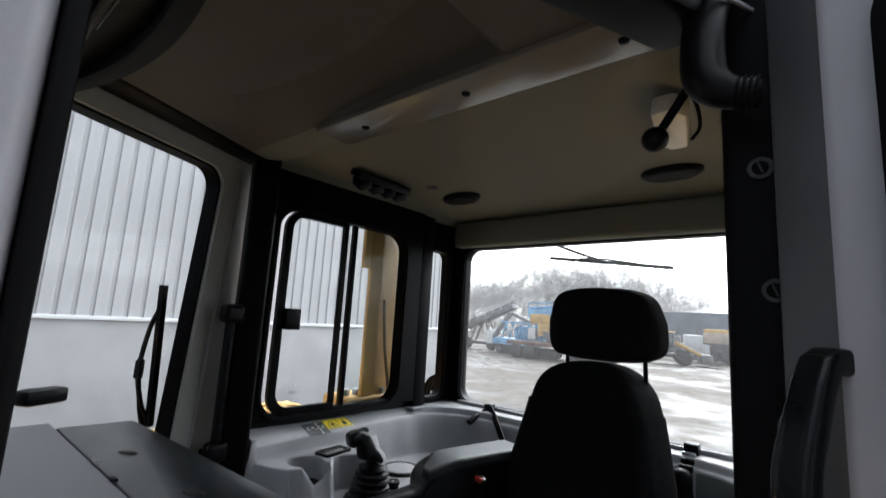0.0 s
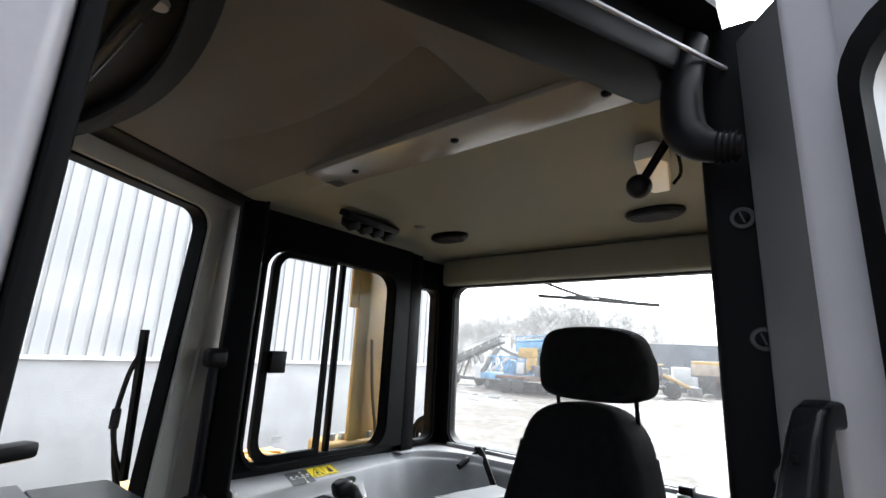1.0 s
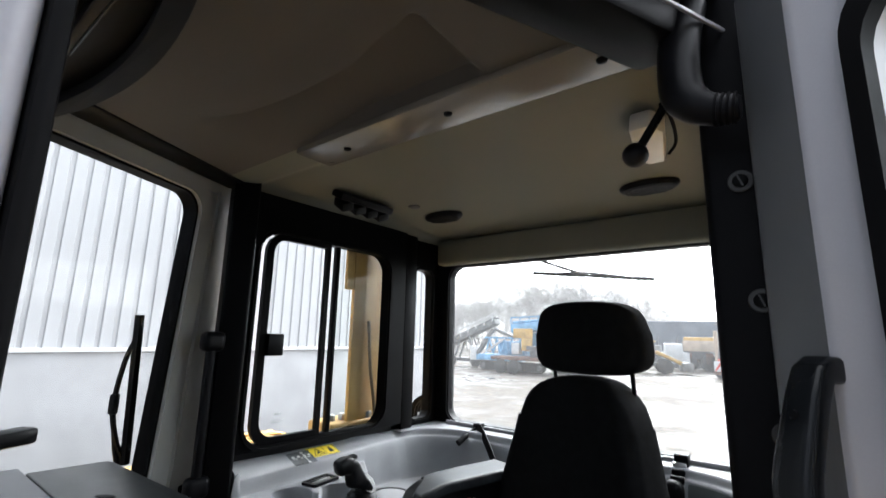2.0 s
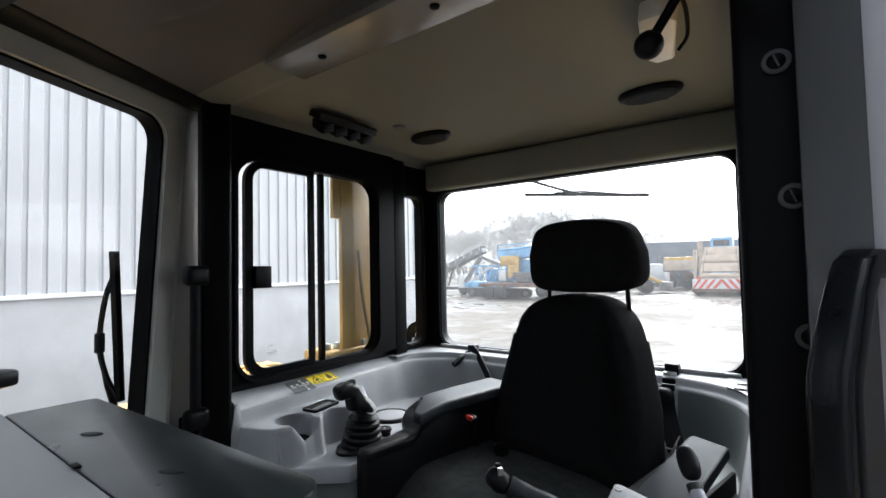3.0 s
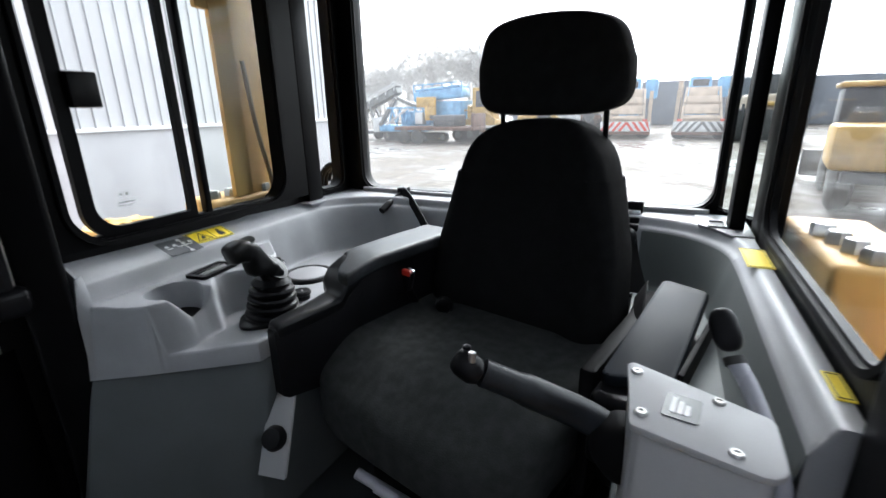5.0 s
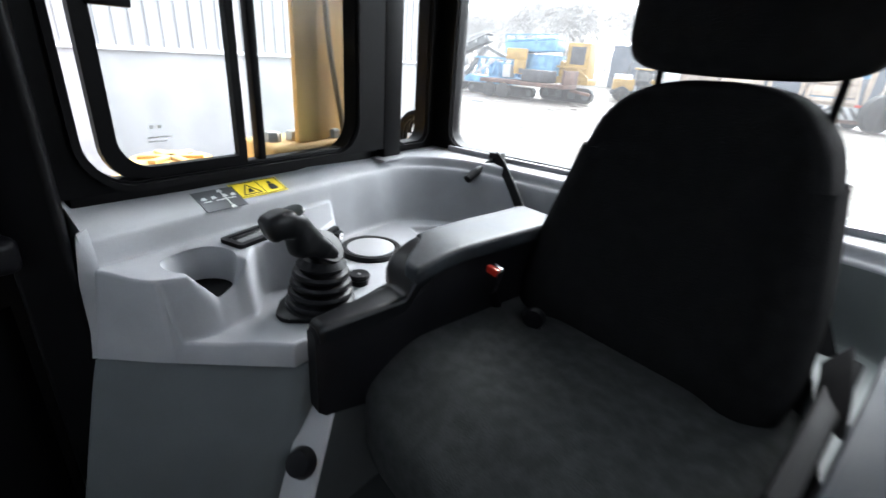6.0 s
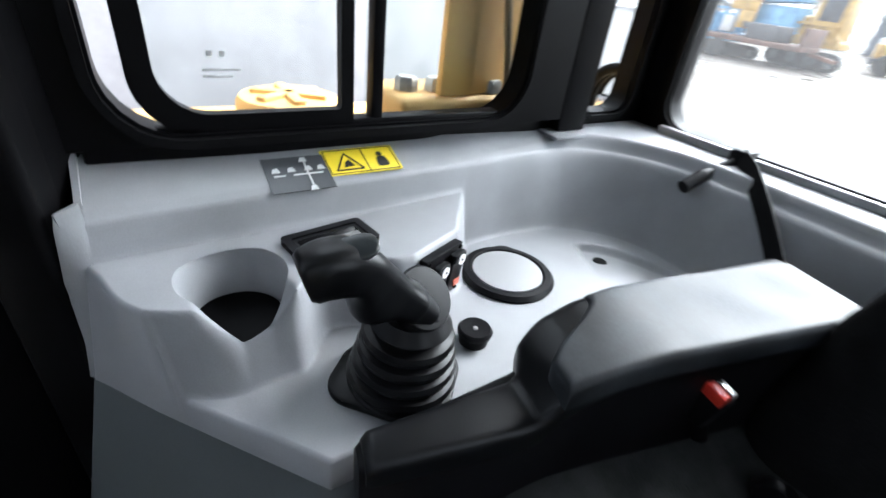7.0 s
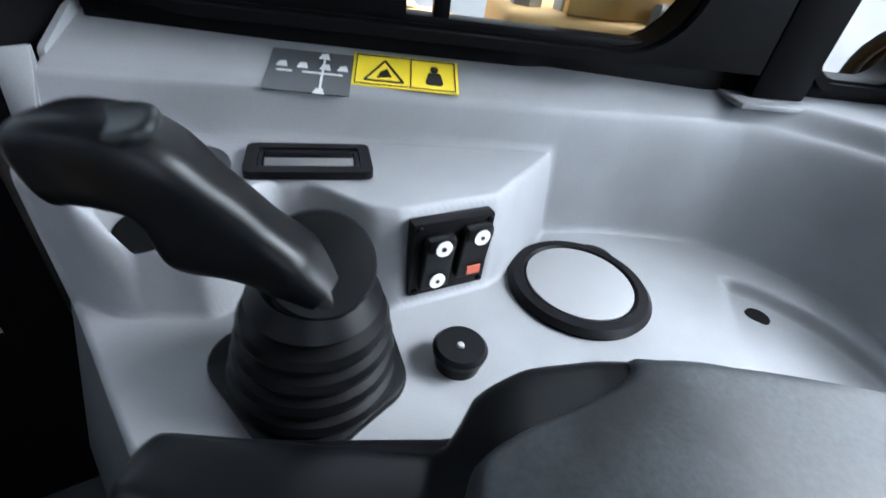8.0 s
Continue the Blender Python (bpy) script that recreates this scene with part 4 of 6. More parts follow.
    knob = thing("socket_cap", (-0.217, 1.101, DECK), "round black socket cap beside the lever", "socket")
    part("cap", lathe([(0, 0), (0.0155, 0), (0.0160, 0.006), (0.0158, 0.009), (0.0180, 0.011), (0.0185, 0.015), (0.016, 0.0180), (0.009, 0.0172), (0, 0.0165)], 36), BLACK_PLASTIC, knob)
    part("rivet", moved(lathe([(0, 0), (0.0028, 0), (0.002, 0.0015), (0, 0.002)], 10), pose(0, 0, 0.0165)), ZINC, knob)
    # rubber plug in the deck
    plug = thing("deck_plug", (-0.281, 1.376, console_height(-0.281, 1.376) - 0.0005), "small dark rubber plug in the console deck", "plug")
    part("button", lathe([(0, 0), (0.0105, 0), (0.010, 0.002), (0, 0.0025)], 24), RUBBER, plug)
    # pictogram decals on the ledge
    m = pose(-0.403, 0.981, console_height(-0.403, 0.981) + 0.0006, 0, 0, 90) @ pose(0, 0, 0, 20, 0, 0)
    dk = thing("control_decal", (0, 0, 0), "dark grey decal with pale lever pictograms", "decal")
    dk.matrix_world = m
    part("film", box(-0.033, 0.033, -0.026, 0.026, 0, 0.001, 0.0), DECAL, dk, smooth=False)
    def mark(x0, x1, y0, y1, mat, parent):
        part("mark", box(x0, x1, y0, y1, 0.001, 0.0016), mat, parent, smooth=False)
    mark(-0.006, 0.026, -0.003, -0.0012, PALE_INK, dk)
    mark(0.009, 0.0108, -0.020, 0.016, PALE_INK, dk)
    mark(-0.026, -0.014, -0.003, -0.0012, PALE_INK, dk)
    for x, y in ((-0.022, 0.006), (-0.006, 0.006), (0.010, 0.020), (0.026, 0.006), (0.010, -0.024), (0.012, 0.006)):
        part("mark", prism([(x - 0.005, y - 0.003), (x + 0.004, y - 0.003), (x + 0.002, y + 0.004), (x - 0.003, y + 0.003)], 0.001, 0.0016), PALE_INK, dk, smooth=False)
    m = pose(-0.416, 1.058, console_height(-0.416, 1.058) + 0.0006, 0, 0, 90) @ pose(0, 0, 0, 20, 0, 0)
    st = thing("warning_label", (0, 0, 0), "yellow warning label with two black pictograms on the ledge", "label")
    st.matrix_world = m
    part("film", box(-0.0445, 0.0445, -0.021, 0.021, 0, 0.001), STICKER, st, smooth=False)
    for a, b, c, d in ((-0.042, 0.042, 0.0185, 0.0193), (-0.042, 0.042, -0.0193, -0.0185), (-0.042, -0.0412, -0.019, 0.019), (0.0412, 0.042, -0.019, 0.019), (0.0036, 0.0046, -0.019, 0.019)):
        mark(a, b, c, d, INK, st)
    for p, q in (((-0.034, -0.014), (-0.018, 0.013)), ((-0.018, 0.013), (-0.002, -0.014)), ((-0.002, -0.014), (-0.034, -0.014))):
        dx, dy = q[0] - p[0], q[1] - p[1]
        k = 0.0009 / math.hypot(dx, dy)
        part("mark", prism([(p[0] - dy * k, p[1] + dx * k), (q[0] - dy * k, q[1] + dx * k), (q[0] + dy * k, q[1] - dx * k), (p[0] + dy * k, p[1] - dx * k)], 0.001, 0.0016), INK, st, smooth=False)
    part("mark", prism([(-0.024, -0.010), (-0.012, -0.008), (-0.016, 0.002), (-0.021, -0.002)], 0.001, 0.0016), INK, st, smooth=False)
    part("mark", prism(rounded([(0.016, -0.013), (0.032, -0.013), (0.029, 0.003), (0.019, 0.003)], 0.003, 3), 0.001, 0.0016), INK, st, smooth=False)
    part("mark", prism(rounded([(0.0205, 0.004), (0.0275, 0.004), (0.0275, 0.011), (0.0205, 0.011)], 0.003, 3), 0.001, 0.0016), INK, st, smooth=False)
    # labels on the other ledge
    for x, y, long, half in ((0.5835, 1.280, 0.052, 0.018), (0.5930, 0.900, 0.024, 0.0075)):
        lb = thing("ledge_label", (x, y, 0.9464), "plain yellow label on the grey ledge", "label", "labels on the ledge", turn=90)
        part("film", box(-long, long, -half, half, 0, 0.001), STICKER, lb, smooth=False)
        e, f = long - 0.003, half - 0.002
        for a, b, c, d in ((-e, e, f - 0.0007, f), (-e, e, -f, 0.0007 - f), (-e, 0.0007 - e, 0.0007 - f, f - 0.0007), (e - 0.0007, e, 0.0007 - f, f - 0.0007)):
            mark(a, b, c, d, INK, lb)
    # recessed socket at the foot of the right post
    so = thing("ledge_socket", (0.543, 1.488, 0.9483), "small square black socket in the ledge", "socket")
    part("rim", ring(rect(-0.0165, 0.0165, -0.027, 0.027), rect(-0.0125, 0.0125, -0.022, 0.022), 0.004, r_out=0.003, r_in=0.002), CONSOLE, so, m=pose(0, 0, 0.004, -90))
    part("well", box(-0.0135, 0.0135, -0.023, 0.023, -0.002, 0.001), INK, so)
    # separate flat plate of the ledge in the corner
    part("ledge_plate", prism([(0.507, 1.581), (0.511, 1.484), (0.541, 1.449), (0.562, 1.410), (0.600, 1.410), (0.600, 1.581)], 0.943, 0.9484, 0.0012), CONSOLE, con)
    # raised trim along the rear ledge, hiding the foot of the window seal
    for a, b, top in ((-0.392, -0.232, 0.9585), (-0.2315, 0.368, 0.9565), (0.3685, 0.535, 0.9585)):
        tagged(part("ledge_trim", box(a, b, 1.582, 1.5935, 0.944, top, 0.002), CONSOLE), "thin grey trim bar along the rear ledge", "trim", "trim bars on the rear ledge", "structure")
    part("post_foot", box(-0.4545, -0.410, 1.366, 1.466, 0.940, 0.9455, 0.002), CONSOLE, con)


def build_lever():
    """The right-hand control lever: bellows and a cranked grip."""
    lv = thing("control_lever", (-0.205, 1.009, DECK), "black control lever with ribbed rubber bellows and cranked grip", "lever")
    foot = [(-0.056, -0.056), (0.036, -0.050), (0.056, -0.018), (0.048, 0.042), (0.0, 0.062), (-0.048, 0.050), (-0.062, 0.0)]
    part("foot", prism([(px * 0.96, py * 0.96) for px, py in rounded(foot, 0.027, 7)], 0.0, 0.008, 0.003), BELLOWS, lv, m=pose(0, 0, 0, 0, 0, 38))
    prof = [(0.0, 0.006), (0.050, 0.006)]
    for k in range(4):
        r, z = 0.0485 - 0.0030 * k, 0.009 + 0.0148 * k
        prof += [(r, z), (r + 0.0016, z + 0.0050), (r - 0.0005, z + 0.0095), (r - 0.0075, z + 0.0122), (r - 0.0078, z + 0.0135)]
    prof += [(0.036, 0.072), (0.028, 0.082), (0.0, 0.084)]
    part("bellows", moved(lathe(prof, 44), pose(0.0, 0.0, 0, -3, 2, 0)), BELLOWS, lv)
    face = Vector((0.70, 0.22, 0.68)).to_track_quat("Z", "Y").to_matrix().to_4x4()
    part("collar", moved(lathe([(0, -0.010), (0.017, -0.010), (0.0265, -0.003), (0.0275, 0.0), (0.0260, 0.0020), (0.014, 0.0028), (0, 0.0028)], 40), Matrix.Translation((0.0115, 0.009, 0.099)) @ face), BELLOWS, lv)
    # squared skirt that joins the grip to the bellows
    skirt, rings = bmesh.new(), []
    for z, cx, cy, hx, hy in ((0.070, 0.006, 0.006, 0.0230, 0.0200), (0.073, 0.006, 0.006, 0.0240, 0.0210), (0.078, 0.0065, 0.0050, 0.0225, 0.0200), (0.090, 0.0085, 0.001, 0.0180, 0.0165), (0.103, 0.0115, -0.008, 0.0135, 0.0135)):
        row = []
        for k in range(32):
            c, q = math.cos(k * math.pi / 16), math.sin(k * math.pi / 16)
            row.append(skirt.verts.new((cx + hx * math.copysign(abs(c) ** 0.6, c), cy + hy * math.copysign(abs(q) ** 0.6, q), z + 0.20 * (c * hx) * (1 if z < 0.09 else 0))))
        rings.append(row)
    for r, q in zip(rings, rings[1:]):
        for k in range(32):
            skirt.faces.new((r[k], r[(k + 1) % 32], q[(k + 1) % 32], q[k]))
    skirt.faces.new(rings[0])
    skirt.faces.new(rings[-1])
    part("skirt", skirt, GRIP, lv, angle=50)
    path = [(0.017, 0.012, 0.088), (0.0135, -0.004, 0.101), (0.014, -0.020, 0.115), (0.016, -0.035, 0.132), (0.018, -0.049, 0.147), (0.019, -0.062, 0.153), (0.019, -0.075, 0.154), (0.018, -0.086, 0.151)]
    wide = [0.0130, 0.0180, 0.0162, 0.0165, 0.0186, 0.0190, 0.0184, 0.0170]
    high = [0.0090, 0.0145, 0.0148, 0.0165, 0.0185, 0.0190, 0.0186, 0.0172]
    pts = curve_path(path, 6)
    bm, rings, n = bmesh.new(), [], 32
    for i, p in enumerate(pts):
        d = (pts[min(i + 1, len(pts) - 1)] - pts[max(i - 1, 0)]).normalized()
        side = d.cross(Vector((0, 0, 1))).normalized()
        up = side.cross(d)
        f = i / (len(pts) - 1) * (len(path) - 1)
        w, h = float(np.interp(f, range(len(path)), wide)), float(np.interp(f, range(len(path)), high))
        row = []
        for k in range(n):
            a = 2 * math.pi * k / n
            c, q = math.cos(a), math.sin(a)
            # squared section: a flat thumb rest on top, a finger stop below the bend
            c, q = math.copysign(abs(c) ** 0.66, c), math.copysign(abs(q) ** 0.66, q)
            swell = 1.0 + (1.02 * math.exp(-((f - 2.6) / 0.80) ** 2) if q < 0 else -0.10 * math.exp(-((f - 3.5) / 0.7) ** 2))
            row.append(bm.verts.new(p + side * w * c + up * h * q * swell))
        rings.append(row)
    tip = pts[-1] + (pts[-1] - pts[-4]).normalized() * 0.004
    rings.append([bm.verts.new(tip + (v.co - pts[-1]) * 0.84) for v in rings[-1]])
    for r, q in zip(rings, rings[1:]):
        for k in range(n):
            bm.faces.new((r[k], r[(k + 1) % n], q[(k + 1) % n], q[k]))
    bm.faces.new(rings[0])
    bm.faces.new(rings[-1])
    part("grip", bm, GRIP, lv, angle=60)
    part("thumb_rest", moved(pillow(0.0105, 0.0150, 0.0030, 0.8, 0.6, 28, 12), pose(0.0245, -0.056, 0.1690, 12, 20, -4)), DASH_TOP, lv, "smooth oval thumb rest")


# ---- the seat ----
SEAT = pose(0.211, 1.417, 0, 0, 0, -13.7)


def build_seat():
    seat = thing("operator_seat", (0, 0, 0), "black fabric operator seat with headrest, turned slightly", "seat")
    seat.matrix_world = SEAT
    cu = -0.004

    def head(x, y, z):
        k = 1.0 - 0.10 * smooth01((z + 0.02) / 0.11)
        return (x * k, y - 0.02 * (x / 0.14) ** 2 * -1, z + 0.012 * (x / 0.14) ** 2 * (-1 if z > 0 else 0.2) - 0.0)
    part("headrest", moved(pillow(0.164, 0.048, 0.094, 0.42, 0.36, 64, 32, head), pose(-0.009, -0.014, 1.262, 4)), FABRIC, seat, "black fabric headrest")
    for x in (-0.112, 0.118):
        part("post", tube([(x, 0.0, 1.10), (x, -0.008, 1.20)], 0.0055, 12), BLACK, seat)

    def back(x, y, z):
        t = (z + 0.25) / 0.5
        w = 0.94 + 0.06 * math.sin(t * math.pi) if t < 0.45 else 1.0
        w *= np.interp(t, (0, 0.22, 0.42, 0.75, 0.92, 1.0), (0.90, 1.02, 1.0, 0.82, 0.74, 0.66))
        bolster = 0.026 * smooth01((abs(x) - 0.10) / 0.09) * (1 if y < 0 else 0)
        lumbar = 0.022 * math.exp(-((t - 0.3) / 0.2) ** 2)
        lean = -0.055 * (1 - t) + 0.0
        return (x * w, y + lean - bolster - lumbar * (1 if y < 0 else 0.3), z - 0.02 * (x / 0.2) ** 2 * (1 if t > 0.8 else 0))
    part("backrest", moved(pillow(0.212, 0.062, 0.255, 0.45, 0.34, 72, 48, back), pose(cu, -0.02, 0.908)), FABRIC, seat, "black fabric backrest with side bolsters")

    def base(x, y, z):
        bol = 0.022 * smooth01((abs(x) - 0.14) / 0.08) * (1 if z > 0 else 0)
        front = -0.035 * smooth01((-y - 0.12) / 0.12)
        return (x * (1 + 0.05 * smooth01((y + 0.1) / 0.3)), y, z + bol + front)
    part("cushion", moved(pillow(0.245, 0.245, 0.072, 0.42, 0.45, 72, 28, base), pose(cu - 0.005, -0.255, 0.690)), WORN_LIT_FABRIC, seat, "dark fabric seat cushion")
    part("shell", box(-0.20, 0.22, -0.44, 0.02, 0.585, 0.64, 0.02, 3), BLACK_PLASTIC, seat)
    bell = bmesh.new()
    for k in range(5):
        box(-0.17 + 0.006 * (k % 2), 0.19 - 0.006 * (k % 2), -0.40, -0.04, FLOOR + 0.06 + 0.048 * k, FLOOR + 0.06 + 0.048 * k + 0.046, 0.012, 2, bell)
    part("suspension", bell, RUBBER, seat)
    part("base", box(-0.16, 0.18, -0.38, -0.04, FLOOR, FLOOR + 0.062, 0.006), BLACK, seat)
    for k, x in enumerate((-0.10, -0.05, 0.0)):
        part("floor_bar", tube([(x, -0.49, 0.56), (x + 0.11, -0.46, 0.53)], 0.010, 10), PILLAR_GREY, seat)
    part("tab", box(-0.140, -0.120, -0.475, -0.455, 0.672, 0.684, 0.003), STEEL, seat)
    # arm with its padded top
    bm = bmesh.new()
    rows = []
    for v, ul, ur, top, low in ((-0.06, -0.316, -0.205, 0.897, 0.66), (-0.26, -0.300, -0.205, 0.897, 0.66), (-0.318, -0.292, -0.205, 0.896, 0.66), (-0.340, -0.287, -0.205, 0.886, 0.66), (-0.368, -0.279, -0.205, 0.862, 0.66),
                                (-0.388, -0.273, -0.205, 0.849, 0.67), (-0.410, -0.266, -0.205, 0.845, 0.68), (-0.480, -0.250, -0.205, 0.842, 0.69), (-0.540, -0.240, -0.206, 0.839, 0.70), (-0.549, -0.235, -0.211, 0.832, 0.706)):
        c = 0.007
        rows.append([bm.verts.new((u, v, z)) for u, z in ((ul, low), (ul, top - c), (ul + c * 0.4, top - c * 0.4), (ul + c, top), (ur - c, top), (ur - c * 0.4, top - c * 0.4), (ur, top - c), (ur, low))])
    for a, b2 in zip(rows, rows[1:]):
        for k in range(8):
            bm.faces.new((a[k], a[(k + 1) % 8], b2[(k + 1) % 8], b2[k]))
    bm.faces.new(rows[0])
    bm.faces.new(rows[-1][::-1])
    arm = part("armrest", bm, BLACK_PLASTIC, seat, "black padded armrest")
    # soft vinyl skin over the top, the sloping nose and the lower front
    kv, kz = (-0.545, -0.414, -0.406, -0.398, -0.378, -0.345, -0.30, -0.06), (0.8425, 0.846, 0.848, 0.868, 0.884, 0.895, 0.900, 0.900)
    ku = (-0.238, -0.256, -0.259, -0.279, -0.287, -0.292, -0.298, -0.316)
    vs = np.linspace(-0.06, -0.545, 110)
    zs, us = np.interp(vs, kv, kz), np.interp(vs, kv, ku)
    zs = np.convolve(np.pad(zs, 2, mode="edge"), (0.12, 0.23, 0.30, 0.23, 0.12), mode="valid")
    cover, prev, r = bmesh.new(), None, 0.008
    for v, z, ul in zip(vs, zs, us):
        ur, row = -0.203, []
        end = min(v + 0.545 + 0.0008, r)
        dip = r - math.sqrt(r * r - (r - end) ** 2)
        for k in range(19):
            q = -math.cos(math.pi * k / 18)
            u = (ul + ur) / 2 + (ur - ul) / 2 * q
            e = min(u - ul, ur - u, r)
            row.append(cover.verts.new((u + dip * 0.5 * -q, v, z + 0.002 * (1 - q * q) - (r - math.sqrt(max(0.0, r * r - (r - e) ** 2))) - dip)))
        row = [cover.verts.new((row[0].co.x, v, z - 0.022))] + row + [cover.verts.new((row[-1].co.x, v, z - 0.022))]
        if prev:
            for k in range(20):
                cover.faces.new((prev[k], prev[k + 1], row[k + 1], row[k]))
        else:
            cover.faces.new(row)
        prev = row
    cover.faces.new(prev[::-1])
    part("cover", cover, GRIP, arm, "smooth black vinyl cover", angle=50)
    # worn pad on top, its front corner cut away on the console side
    pad, rows, n, m = bmesh.new(), [], 28, 60
    for i in range(n + 1):
        u = -0.2015 - (0.094 if i == n else 0.094 * i / n)
        front = -0.397 + 0.064 * smooth01((-0.226 - u) / 0.060)
        row = []
        for j in range(m + 1):
            v = front + (-0.062 - front) * (j / m) ** 1.4
            wide = float(np.interp(v, kv, ku)) + 0.003
            x = max(u, wide) if i else u
            e = min((x - wide), -0.2015 - x, v - front, 0.007) if x > wide else 0.0
            fall = 0.007 - math.sqrt(max(0.0, 0.007 ** 2 - (0.007 - max(0.0, e)) ** 2))
            top = 0.8865 + 0.0180 * math.sin(0.5 * math.pi * max(0.0, min(1.0, (v + 0.402) / 0.110)))
            row.append(pad.verts.new((x, v, top - fall)))
        rows.append(row)
    for a, c in zip(rows, rows[1:]):
        for j in range(m):
            pad.faces.new((a[j], a[j + 1], c[j + 1], c[j]))
    skirt = bmesh.ops.extrude_edge_only(pad, edges=[e for e in pad.edges if e.is_boundary])
    for v in skirt["geom"]:
        if isinstance(v, bmesh.types.BMVert):
            v.co.z -= 0.016
    bmesh.ops.remove_doubles(pad, verts=pad.verts, dist=0.00002)
    part("pad", pad, ARM_SKIN, arm, "worn blue-black vinyl pad", angle=60)
    # near armrest
    arm2 = part("armrest", box(0.258, 0.345, -0.365, -0.11, 0.70, 0.815, 0.012, 3), BLACK_PLASTIC, seat)
    part("side_board", box(0.351, 0.359, -0.30, -0.085, 0.70, 0.846, 0.002), RUBBER, arm2)
    part("pad", moved(prism(rounded([(0.262, -0.142), (0.350, -0.108), (0.340, 0.150), (0.262, 0.165)], 0.010, 4), -0.014, 0.008, 0.005), pose(0, -0.2, 0.846, 9)), material("grey_vinyl_pad", (0.010, 0.013, 0.017), 0.55, spec=0.09, vary=0.12, scale=16, fine=380, bump=0.2, depth=0.0004), arm2, "grey vinyl armrest pad")
    # belt buckle
    bk = part("buckle", moved(box(-0.016, 0.016, -0.010, 0.010, -0.030, 0.014, 0.004), pose(-0.204, -0.236, 0.838, 0, 12, 12)), BLACK_PLASTIC, seat, "black belt buckle")
    part("release", moved(box(-0.0135, 0.0135, -0.012, -0.001, 0.006, 0.0185, 0.002), pose(-0.204, -0.236, 0.838, 0, 12, 12)), RED, bk, "red release button")
    part("clasp", moved(box(-0.0135, 0.0135, 0.001, 0.011, 0.004, 0.017, 0.002), pose(-0.204, -0.236, 0.838, 0, 12, 12)), STEEL, bk)
    part("stalk", tube(curve_path([(-0.205, -0.234, 0.81), (-0.208, -0.20, 0.75), (-0.20, -0.17, 0.69)], 5), 0.010, 10), RUBBER, bk)
    part("recliner_knob", moved(lathe([(0, 0), (0.018, 0), (0.02, 0.006), (0.017, 0.014), (0, 0.016)], 20), pose(-0.135, -0.19, 0.775, 90, 0, 20)), BLACK_PLASTIC, seat)
    # lap belt over the near side
    belt = curve_path([(0.222, -0.02, 0.842), (0.232, -0.07, 0.834), (0.240, -0.12, 0.815), (0.248, -0.19, 0.77), (0.250, -0.26, 0.70)], 6)
    part("lap_belt", strap(belt, 0.046, 0.003, (0.1, 0.7, 0.6)), RUBBER, seat)
    part("side_plate", prism(rounded([(0.230, -0.33), (0.254, -0.33), (0.250, 0.03), (0.222, 0.03)], 0.006, 3), 0.60, 0.824, 0.004), RUBBER, seat)


def build_belts():
    # shoulder strap and catch hanging on the rear ledge
    a = thing("belt_anchor", (-0.243, 1.575, 0.945), "black belt strap and catch hooked over the rear ledge", "seat belt")
    b = a.matrix_world.inverted()
    part("clip", moved(box(-0.258, -0.230, 1.560, 1.592, 0.944, 0.968, 0.004), b), BLACK_PLASTIC, a)
    part("strap", moved(strap(curve_path([(-0.243, 1.566, 0.960), (-0.208, 1.538, 0.949), (-0.157, 1.494, 0.921), (-0.110, 1.455, 0.888), (-0.075, 1.425, 0.858), (-0.05, 1.40, 0.83)], 6), 0.022, 0.004, (0.5, 0.0, 0.8)), b), RUBBER, a)
    part("catch", moved(tube(curve_path([(-0.247, 1.560, 0.950), (-0.255, 1.525, 0.935), (-0.262, 1.482, 0.914)], 5), [0.006] * 6 + [0.010] * 5, 10), b), BLACK_PLASTIC, a)
    c = thing("belt_reel", (0.385, 1.555, 0.945), "black belt reel with webbing behind the seat", "seat belt")
    b = c.matrix_world.inverted()
    part("clip", moved(box(0.368, 0.402, 1.545, 1.580, 0.946, 0.975, 0.004), b), BLACK_PLASTIC, c)
    for k in range(3):
        part("link", moved(box(0.366, 0.398, 1.535 - 0.016 * k, 1.547 - 0.016 * k, 0.938 - 0.012 * k, 0.956 - 0.012 * k, 0.004), b), STEEL if k == 0 else BLACK_PLASTIC, c)
    part("webbing", moved(strap(curve_path([(0.378, 1.490, 0.900), (0.386, 1.465, 0.872), (0.398, 1.435, 0.842), (0.416, 1.400, 0.806)], 5), 0.040, 0.004, (0.6, 0.5, 0.6)), b), RUBBER, c)
    part("reel", moved(pillow(0.024, 0.024, 0.030, 0.8, 0.8, 24, 14), b @ pose(0.375, 1.495, 0.895)), BLACK_PLASTIC, c)


